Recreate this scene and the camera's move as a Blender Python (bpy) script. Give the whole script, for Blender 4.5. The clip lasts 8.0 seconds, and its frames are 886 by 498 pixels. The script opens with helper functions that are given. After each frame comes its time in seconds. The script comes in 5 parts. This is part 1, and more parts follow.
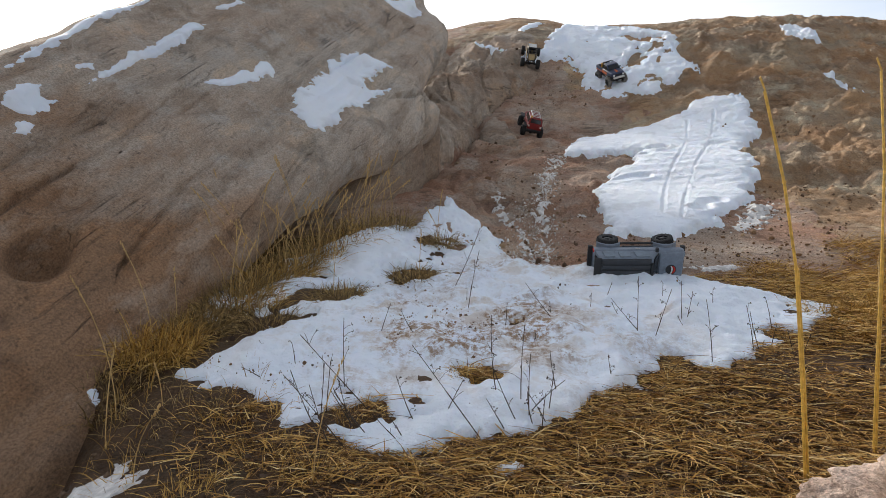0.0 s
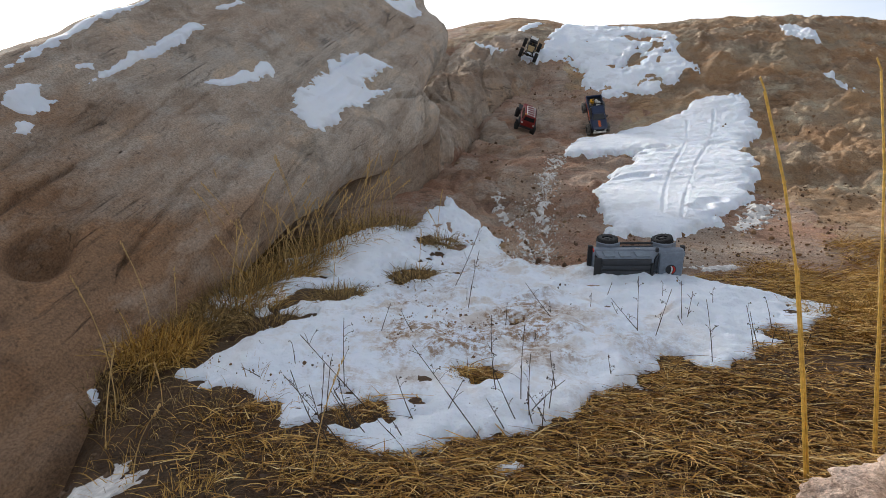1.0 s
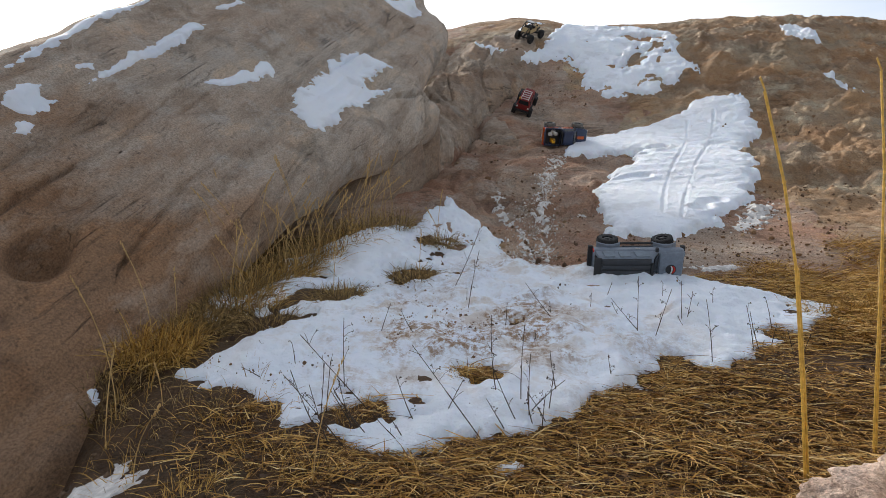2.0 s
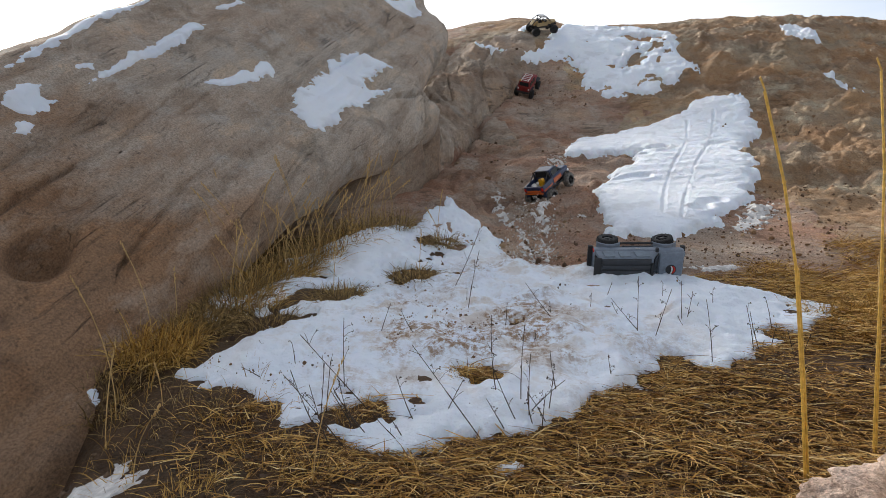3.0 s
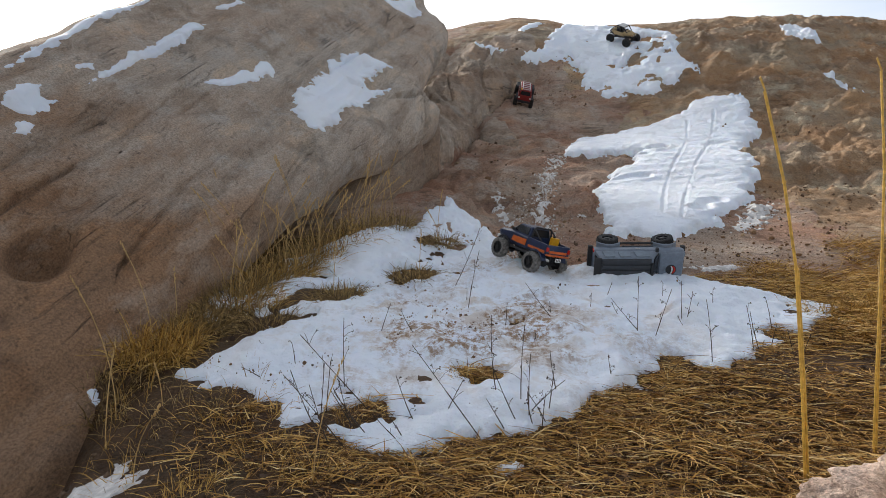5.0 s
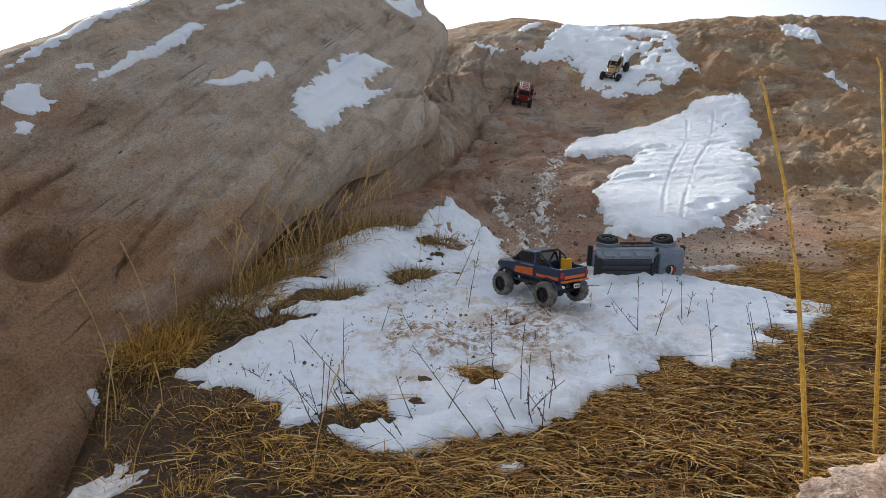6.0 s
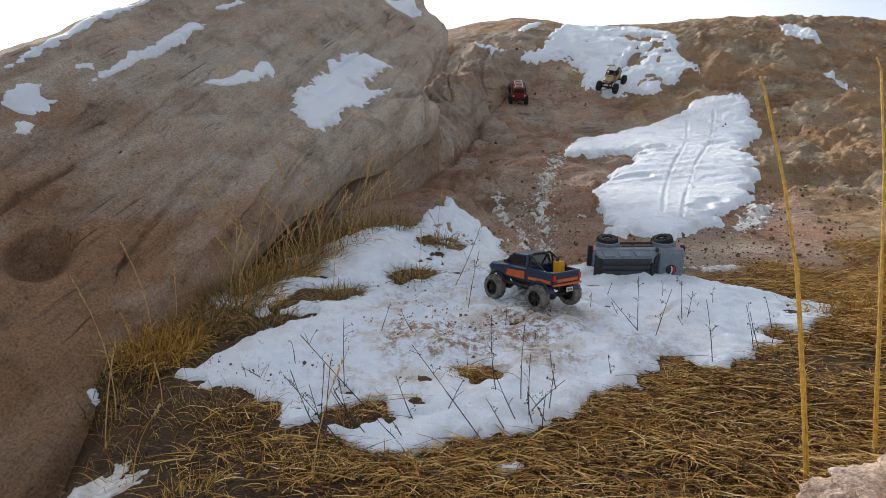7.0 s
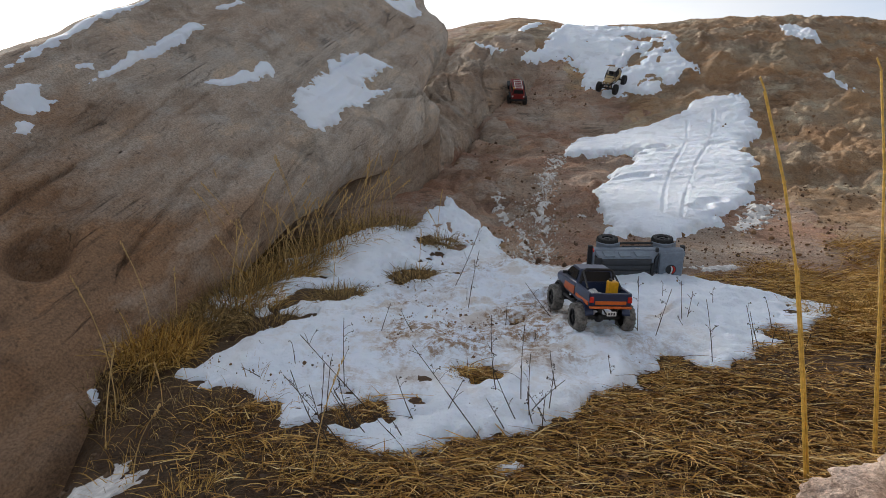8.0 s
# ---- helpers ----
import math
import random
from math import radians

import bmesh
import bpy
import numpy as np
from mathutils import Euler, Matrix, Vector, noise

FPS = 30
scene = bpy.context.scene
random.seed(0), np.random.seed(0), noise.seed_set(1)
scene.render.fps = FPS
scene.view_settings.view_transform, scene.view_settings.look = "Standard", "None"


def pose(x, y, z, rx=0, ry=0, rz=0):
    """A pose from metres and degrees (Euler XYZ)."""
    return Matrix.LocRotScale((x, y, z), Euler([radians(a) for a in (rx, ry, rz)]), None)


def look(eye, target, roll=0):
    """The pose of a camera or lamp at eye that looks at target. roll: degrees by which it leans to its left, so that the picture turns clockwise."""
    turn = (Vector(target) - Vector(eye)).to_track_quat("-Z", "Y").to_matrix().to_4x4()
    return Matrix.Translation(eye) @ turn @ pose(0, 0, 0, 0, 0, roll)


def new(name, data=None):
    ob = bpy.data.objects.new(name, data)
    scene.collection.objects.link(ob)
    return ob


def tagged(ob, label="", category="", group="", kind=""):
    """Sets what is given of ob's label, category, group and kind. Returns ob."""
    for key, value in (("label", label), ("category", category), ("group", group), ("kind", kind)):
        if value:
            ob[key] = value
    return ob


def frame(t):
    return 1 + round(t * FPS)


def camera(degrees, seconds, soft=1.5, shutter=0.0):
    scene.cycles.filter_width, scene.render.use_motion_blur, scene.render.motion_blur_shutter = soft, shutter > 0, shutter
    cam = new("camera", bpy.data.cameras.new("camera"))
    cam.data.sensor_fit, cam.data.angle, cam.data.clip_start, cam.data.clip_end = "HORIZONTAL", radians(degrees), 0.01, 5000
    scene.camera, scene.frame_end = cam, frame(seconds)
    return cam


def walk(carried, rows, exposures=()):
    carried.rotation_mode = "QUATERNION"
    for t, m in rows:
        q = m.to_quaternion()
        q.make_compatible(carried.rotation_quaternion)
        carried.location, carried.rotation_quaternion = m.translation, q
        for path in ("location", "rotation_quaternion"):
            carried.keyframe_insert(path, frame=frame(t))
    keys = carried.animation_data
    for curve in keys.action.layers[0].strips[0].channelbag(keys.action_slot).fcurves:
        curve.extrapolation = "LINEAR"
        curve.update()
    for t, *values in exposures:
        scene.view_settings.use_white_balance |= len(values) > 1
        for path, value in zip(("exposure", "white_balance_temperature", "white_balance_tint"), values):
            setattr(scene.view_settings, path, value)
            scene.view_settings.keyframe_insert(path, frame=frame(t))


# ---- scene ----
cam = camera(70, 8.0, soft=0.6, shutter=0.5)
EYE = Vector((0, 0, 0.6))
walk(cam, [(0.0, look(EYE, (0, 1, 0.6))), (8.0, look(EYE, (0, 1, 0.6)))],
     exposures=[(0.0, 0.72), (7.9, 0.72), (8.0, 0.5)])

# world, sun and exposure
SUN_ELEVATION, SUN_AZIMUTH = radians(33), radians(-30)   # azimuth from +y towards +x
world = bpy.data.worlds.new("winter_sky")
scene.world = world
world.use_nodes = True
wn, wl = world.node_tree.nodes, world.node_tree.links
sky = wn.new("ShaderNodeTexSky")
sky.sky_type, sky.sun_disc = "NISHITA", False
sky.sun_elevation, sky.sun_rotation = SUN_ELEVATION, SUN_AZIMUTH
sky.dust_density, sky.air_density = 2.0, 1.0
# thin winter cloud: the same sky, paler and brighter in drifts
wc, wt, wr, wm = wn.new("ShaderNodeTexCoord"), wn.new("ShaderNodeTexNoise"), wn.new("ShaderNodeValToRGB"), wn.new("ShaderNodeMix")
wp, wb, wk = wn.new("ShaderNodeMapping"), wn.new("ShaderNodeRGBToBW"), wn.new("ShaderNodeVectorMath")
wp.inputs["Scale"].default_value = (1, 1, 3)
wt.inputs["Scale"].default_value, wt.inputs["Detail"].default_value = 2.2, 6
wr.color_ramp.elements[0].position, wr.color_ramp.elements[0].color = 0.32, (0.35, 0.35, 0.35, 1)
wr.color_ramp.elements[1].position, wr.color_ramp.elements[1].color = 0.62, (0.9, 0.9, 0.9, 1)
wm.data_type, wk.operation = "RGBA", "SCALE"
wk.inputs["Scale"].default_value = 1.4
wl.new(wc.outputs["Generated"], wp.inputs[0])
wl.new(wp.outputs[0], wt.inputs["Vector"])
wl.new(wt.outputs["Fac"], wr.inputs[0])
wl.new(wr.outputs[0], wm.inputs[0])
wl.new(sky.outputs[0], wb.inputs[0])
wl.new(wb.outputs[0], wk.inputs[0])
wl.new(sky.outputs[0], wm.inputs[6])
wl.new(wk.outputs[0], wm.inputs[7])
wl.new(wm.outputs[2], wn["Background"].inputs[0])
wn["Background"].inputs[1].default_value = 0.13
sun = new("sun", bpy.data.lights.new("sun", "SUN"))
sun.data.energy, sun.data.angle, sun.data.color = 2.2, radians(8), (1, 0.93, 0.83)
sun_dir = Vector((math.sin(SUN_AZIMUTH) * math.cos(SUN_ELEVATION), math.cos(SUN_AZIMUTH) * math.cos(SUN_ELEVATION), math.sin(SUN_ELEVATION)))
sun.matrix_world = look(sun_dir * 30, (0, 0, 0))


# ---- materials ----
def material(name, rough=0.8, metal=0.0):
    m = bpy.data.materials.new(name)
    m.use_nodes = True
    n, l = m.node_tree.nodes, m.node_tree.links
    b = n["Principled BSDF"]
    b.inputs["Roughness"].default_value, b.inputs["Metallic"].default_value = rough, metal
    return m, n, l, b


def noise_node(n, l, scale, detail=5, rough=0.55, stretch=(1, 1, 1), turn=(0, 0, 0), coord="Object"):
    c, mp, t = n.new("ShaderNodeTexCoord"), n.new("ShaderNodeMapping"), n.new("ShaderNodeTexNoise")
    mp.inputs["Scale"].default_value = stretch
    mp.inputs["Rotation"].default_value = [radians(a) for a in turn]
    t.inputs["Scale"].default_value, t.inputs["Detail"].default_value, t.inputs["Roughness"].default_value = scale, detail, rough
    l.new(c.outputs[coord], mp.inputs[0])
    l.new(mp.outputs[0], t.inputs["Vector"])
    return t.outputs["Fac"]


def ramp(n, l, fac, stops):
    r = n.new("ShaderNodeValToRGB")
    while len(r.color_ramp.elements) < len(stops):
        r.color_ramp.elements.new(0.5)
    for e, (p, c) in zip(r.color_ramp.elements, stops):
        e.position, e.color = p, (*c, 1) if len(c) == 3 else c
    l.new(fac, r.inputs[0])
    return r.outputs[0]


def mix(n, l, fac, a, b, blend="MIX"):
    x = n.new("ShaderNodeMix")
    x.data_type, x.blend_type = "RGBA", blend
    for i, v in ((0, fac), (6, a), (7, b)):
        if isinstance(v, bpy.types.NodeSocket):
            l.new(v, x.inputs[i])
        else:
            x.inputs[i].default_value = v if i == 0 else (*v, 1)
    return x.outputs[2]


def relief(n, l, b, fac, strength, distance, after=None):
    x = n.new("ShaderNodeBump")
    x.inputs["Strength"].default_value, x.inputs["Distance"].default_value = strength, distance
    l.new(fac, x.inputs["Height"])
    if after:
        l.new(after, x.inputs["Normal"])
    l.new(x.outputs[0], b.inputs["Normal"])
    return x.outputs[0]


G = lambda v: (v, v, v)


def rock_material(name, tones, lichen, stretch=(0.3, 3.0, 3.0), stains=(0.26, 0.13, 0.075), stain_amount=0.6, cracks=0.8, fade=None):
    m, n, l, b = material(name, 0.9)
    big = noise_node(n, l, 1.3, 6, 0.6, tuple(0.5 + 0.25 * v for v in stretch))
    base = ramp(n, l, big, tones)
    # pale lichen and rusty stains, each with its own outline
    base = mix(n, l, ramp(n, l, noise_node(n, l, 4.2, 9, 0.75), [(0.52, G(0)), (0.60, G(0.7))]), base, lichen)
    mask = ramp(n, l, noise_node(n, l, 1.7, 7, 0.68, tuple(0.6 + 0.2 * v for v in stretch)), [(0.42, G(0)), (0.58, G(1))])
    if fade:
        # the soil-brown varnish is whole at the foot and breaks up along the bedding
        place, axes, span = n.new("ShaderNodeTexCoord"), n.new("ShaderNodeSeparateXYZ"), n.new("ShaderNodeMapRange")
        l.new(place.outputs["Object"], axes.inputs[0])
        l.new(axes.outputs[0], span.inputs[0])
        span.inputs[1].default_value, span.inputs[2].default_value = fade
        mask = mix(n, l, 1.0, mask, ramp(n, l, span.outputs[0], [(0, G(1)), (0.35, G(0.6)), (0.6, G(0.1)), (1, G(0))]), "ADD")
        mask = mix(n, l, 1.0, mask, ramp(n, l, span.outputs[0], [(0, G(1)), (0.6, G(0.75)), (1, G(0.2))]), "MULTIPLY")
    base = mix(n, l, mix(n, l, 1.0, mask, G(stain_amount), "MULTIPLY"), base, stains)
    dark = ramp(n, l, noise_node(n, l, 1.9, 7, 0.7), [(0.56, G(1)), (0.66, G(0.55))])
    base = mix(n, l, 0.8, base, dark, "MULTIPLY")
    # a weathered skin of warmer and greyer patches with crisp outlines
    skin = ramp(n, l, noise_node(n, l, 2.6, 10, 0.72, tuple(0.7 + 0.12 * v for v in stretch)), [(0.40, (0.72, 0.66, 0.60)), (0.47, (1.0, 1.0, 1.0)), (0.55, (1.0, 0.99, 0.97)), (0.60, (1.22, 1.12, 1.0))])
    base = mix(n, l, 0.8, base, skin, "MULTIPLY")
    grain = noise_node(n, l, 110, 5, 0.8)
    base = mix(n, l, 0.9, base, ramp(n, l, grain, [(0.32, G(0.45)), (0.5, G(1.0)), (0.68, G(1.5))]), "MULTIPLY")
    along = (stretch[0] * 0.4, stretch[1] * 0.85, stretch[2] * 0.85)
    bands = noise_node(n, l, 2.2, 7, 0.68, stretch)
    base = mix(n, l, 0.6, base, ramp(n, l, bands, [(0.33, G(0.6)), (0.5, G(1.0)), (0.68, G(1.2))]), "MULTIPLY")
    crack = ramp(n, l, noise_node(n, l, 1.0, 4, 0.6, along), [(0.492, G(1)), (0.498, G(0.25)), (0.503, G(0.3)), (0.510, G(1))])
    fine = ramp(n, l, noise_node(n, l, 2.2, 5, 0.6, along), [(0.491, G(1)), (0.499, G(0.4)), (0.509, G(1))])
    crack = mix(n, l, 1.0, crack, fine, "MULTIPLY")
    broken = ramp(n, l, noise_node(n, l, 2.5, 3), [(0.54, G(0)), (0.62, G(1))])
    crack = mix(n, l, broken, G(1), crack)
    base = mix(n, l, cracks, base, crack, "MULTIPLY")
    pits = ramp(n, l, noise_node(n, l, 24, 7, 0.8), [(0.33, G(0.25)), (0.43, G(1))])
    base = mix(n, l, 0.75, base, pits, "MULTIPLY")
    cells = n.new("ShaderNodeTexVoronoi")
    cells.inputs["Scale"].default_value = 55
    where = n.new("ShaderNodeTexCoord")
    l.new(where.outputs["Object"], cells.inputs["Vector"])
    pock = ramp(n, l, cells.outputs["Distance"], [(0.16, G(0)), (0.30, G(1))])
    pock = mix(n, l, ramp(n, l, noise_node(n, l, 6, 4), [(0.42, G(0)), (0.58, G(0.9))]), G(1), pock)
    base = mix(n, l, 0.28, base, pock, "MULTIPLY")
    l.new(base, b.inputs["Base Color"])
    zero = relief(n, l, b, pock, 0.35, 0.008)
    first = relief(n, l, b, noise_node(n, l, 12, 9, 0.66), 0.8, 0.045, zero)
    second = relief(n, l, b, bands, 0.7, 0.06, first)
    third = relief(n, l, b, crack, cracks, 0.015, second)
    relief(n, l, b, grain, 0.6, 0.008, third)
    return m


ROCK_GREY = rock_material("weathered_grey_sandstone",
                          [(0.28, (0.38, 0.275, 0.20)), (0.42, (0.49, 0.40, 0.32)), (0.55, (0.53, 0.46, 0.385)), (0.75, (0.58, 0.48, 0.38))],
                          (0.54, 0.50, 0.45), (0.16, 3.6, 3.6), (0.34, 0.20, 0.112), 0.92, 0.8, (-1.3, 0.9))
# grey sandstone in darker tones: shade under the lip painted in, plus brown stain
ROCK_SHADE = rock_material("shaded_grey_sandstone",
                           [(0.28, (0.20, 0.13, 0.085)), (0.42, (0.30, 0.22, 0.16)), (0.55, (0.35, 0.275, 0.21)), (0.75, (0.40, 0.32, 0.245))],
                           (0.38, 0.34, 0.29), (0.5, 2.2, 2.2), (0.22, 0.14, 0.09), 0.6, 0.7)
ROCK_LEDGE = rock_material("grey_ledge_sandstone",
                           [(0.28, (0.26, 0.18, 0.125)), (0.42, (0.39, 0.30, 0.225)), (0.55, (0.45, 0.375, 0.30)), (0.75, (0.52, 0.43, 0.35))],
                           (0.42, 0.38, 0.33), (0.8, 2.0, 2.0), (0.28, 0.16, 0.10), 0.4)
ROCK_RED = rock_material("iron_red_sandstone",
                         [(0.28, (0.27, 0.15, 0.10)), (0.42, (0.37, 0.25, 0.175)), (0.56, (0.43, 0.335, 0.26)), (0.75, (0.48, 0.39, 0.315))],
                         (0.47, 0.41, 0.345), (0.5, 1.6, 2.4), (0.30, 0.135, 0.075), 0.62, 0.7)
ROCK_OCHRE = rock_material("ochre_lichened_sandstone",
                           [(0.28, (0.215, 0.125, 0.075)), (0.40, (0.32, 0.23, 0.155)), (0.55, (0.38, 0.305, 0.215)), (0.75, (0.41, 0.30, 0.185))],
                           (0.56, 0.49, 0.36), (0.7, 1.5, 2.0), (0.38, 0.19, 0.07), 0.6, 0.5)
SOIL = rock_material("dark_red_soil",
                     [(0.30, (0.050, 0.025, 0.010)), (0.45, (0.075, 0.038, 0.014)), (0.60, (0.11, 0.058, 0.022)), (0.8, (0.09, 0.058, 0.025))],
                     (0.10, 0.066, 0.030), stains=(0.095, 0.045, 0.016))


def snow_material(name, dirty):
    m, n, l, b = material(name, 0.65)
    b.inputs["Subsurface Weight"].default_value = 0.15
    b.inputs["Subsurface Radius"].default_value = (0.02, 0.03, 0.04)
    clean = ramp(n, l, noise_node(n, l, 2.5, 5), [(0.3, (0.755, 0.82, 0.92)), (0.7, (0.84, 0.885, 0.95))])
    dirt = mix(n, l, 1.0, ramp(n, l, noise_node(n, l, 2.1, 6, 0.7), [(0.47, G(0)), (0.55, G(1))]),
               ramp(n, l, noise_node(n, l, 34, 6, 0.8), [(0.45, G(0)), (0.55, G(1))]), "MULTIPLY")
    # added grey blotches at random; the snow has no slush of its own
    slush = ramp(n, l, noise_node(n, l, 5.5, 3, 0.5), [(0.57, G(0)), (0.66, G(0.35 * (1 - dirty)))])
    clean = mix(n, l, slush, clean, (0.50, 0.52, 0.55))
    # trodden middle of the field and a muddy wheel track across it
    c = n.new("ShaderNodeTexCoord")
    zones = None
    for at, size, turn in (((0.10, 2.40, 0), (0.95, 0.75, 9), 0), ((0.82, 2.52, 0), (0.32, 0.03, 9), 30), ((0.45, 3.3, 0), (0.5, 0.35, 9), 0)):
        mp, ln = n.new("ShaderNodeMapping"), n.new("ShaderNodeVectorMath")
        mp.vector_type, ln.operation = "TEXTURE", "LENGTH"
        mp.inputs["Location"].default_value, mp.inputs["Scale"].default_value = at, size
        mp.inputs["Rotation"].default_value = (0, 0, radians(turn))
        l.new(c.outputs["Object"], mp.inputs[0])
        l.new(mp.outputs[0], ln.inputs[0])
        z = ramp(n, l, ln.outputs["Value"], [(0.35, G(1)), (1.0, G(0))])
        zones = z if zones is None else mix(n, l, 1.0, zones, z, "LIGHTEN")
    dirt = mix(n, l, 1.0, dirt, zones, "MULTIPLY")
    dirt = mix(n, l, 1.0, dirt, G(dirty), "MULTIPLY")
    film = mix(n, l, 1.0, mix(n, l, 1.0, zones, ramp(n, l, noise_node(n, l, 5, 7, 0.72), [(0.48, G(0)), (0.58, G(0.62))]), "MULTIPLY"), G(dirty), "MULTIPLY")
    clean = mix(n, l, film, clean, (0.52, 0.42, 0.32))
    l.new(mix(n, l, dirt, clean, (0.30, 0.19, 0.11)), b.inputs["Base Color"])
    first = relief(n, l, b, noise_node(n, l, 12, 6, 0.6), 0.5, 0.05)
    relief(n, l, b, noise_node(n, l, 130, 4, 0.6), 0.5, 0.006, first)
    return m


SNOW = snow_material("old_clean_snow", 0.0)
SNOW_DIRTY = snow_material("trodden_dirty_snow", 1.0)


def plain(name, colour, rough=0.5, metal=0.0, wear=0.25, scale=40):
    m, n, l, b = material(name, rough, metal)
    w = ramp(n, l, noise_node(n, l, scale, 5, 0.65), [(0.3, G(1 - wear)), (0.7, G(1 + wear * 0.5))])
    l.new(mix(n, l, 1.0, colour, w, "MULTIPLY"), b.inputs["Base Color"])
    return m


RUBBER = plain("black_rubber", (0.025, 0.025, 0.026), 0.85)
PAINT_GREY = plain("grey_blue_paint", (0.17, 0.205, 0.255), 0.4)
FROST = plain("grey_frozen_slush", (0.70, 0.68, 0.66), 0.7, wear=0.45, scale=30)
PAINT_BLUE = plain("dark_blue_paint", (0.022, 0.036, 0.085), 0.3)
PAINT_RED = plain("red_paint", (0.22, 0.014, 0.014), 0.6)
PAINT_TAN = plain("tan_paint", (0.45, 0.33, 0.16), 0.5)

# ---- shapes of the land ----
def lattice(ix, iy, seed):
    h = (ix.astype(np.int64) * 374761393 + iy.astype(np.int64) * 668265263 + seed * 974711) & 0x7fffffff
    h = ((h ^ (h >> 13)) * 1274126177) & 0x7fffffff
    return ((h ^ (h >> 16)) & 0xffff) / 32767.5 - 1.0


def vnoise(x, y, seed=0):
    """Smooth noise, -1 to 1, with a grain of one unit."""
    x, y = np.asarray(x, float), np.asarray(y, float)
    ix, iy = np.floor(x), np.floor(y)
    fx, fy = x - ix, y - iy
    fx, fy = fx * fx * (3 - 2 * fx), fy * fy * (3 - 2 * fy)
    a, b = lattice(ix, iy, seed), lattice(ix + 1, iy, seed)
    c, d = lattice(ix, iy + 1, seed), lattice(ix + 1, iy + 1, seed)
    return (a * (1 - fx) + b * fx) * (1 - fy) + (c * (1 - fx) + d * fx) * fy


def fbm(x, y, seed=0, octaves=4, gain=0.5):
    total, amp = 0.0, 1.0
    for k in range(octaves):
        total = total + amp * vnoise(np.asarray(x) * 2 ** k + 7.3 * k, np.asarray(y) * 2 ** k - 3.1 * k, seed + k)
        amp *= gain
    return total


def ease(a, b, v):
    s = np.clip((v - a) / (b - a), 0, 1)
    return s * s * (3 - 2 * s)


def bump(x, y, cx, cy, rx, ry, turn=0):
    c, s = math.cos(math.radians(turn)), math.sin(math.radians(turn))
    u, v = (x - cx) * c + (y - cy) * s, (y - cy) * c - (x - cx) * s
    return np.exp(-(u / rx) ** 2 - (v / ry) ** 2)


PROFILE_Y = (-400, -6, 0, 1.4, 2.4, 3.2, 3.9, 5.2, 6.4, 7.5, 8.6, 9.3, 10.2, 14, 30, 400)
PROFILE_Z = (-2, -0.3, -0.10, 0.04, 0.29, 0.46, 0.74, 1.26, 1.80, 2.72, 3.62, 3.98, 4.1, 3.0, -2, -2)


def ledge_edge(x, y):
    return np.interp(y, (4.6, 5.29, 6.0, 6.25, 6.52, 6.75, 6.92, 7.24, 7.5), (-0.30, 0.03, 0.22, 0.312, 0.355, 0.47, 0.593, 0.88, 1.15)) + 0.05 * fbm(x * 1.2, y * 2.6, 33, 3)


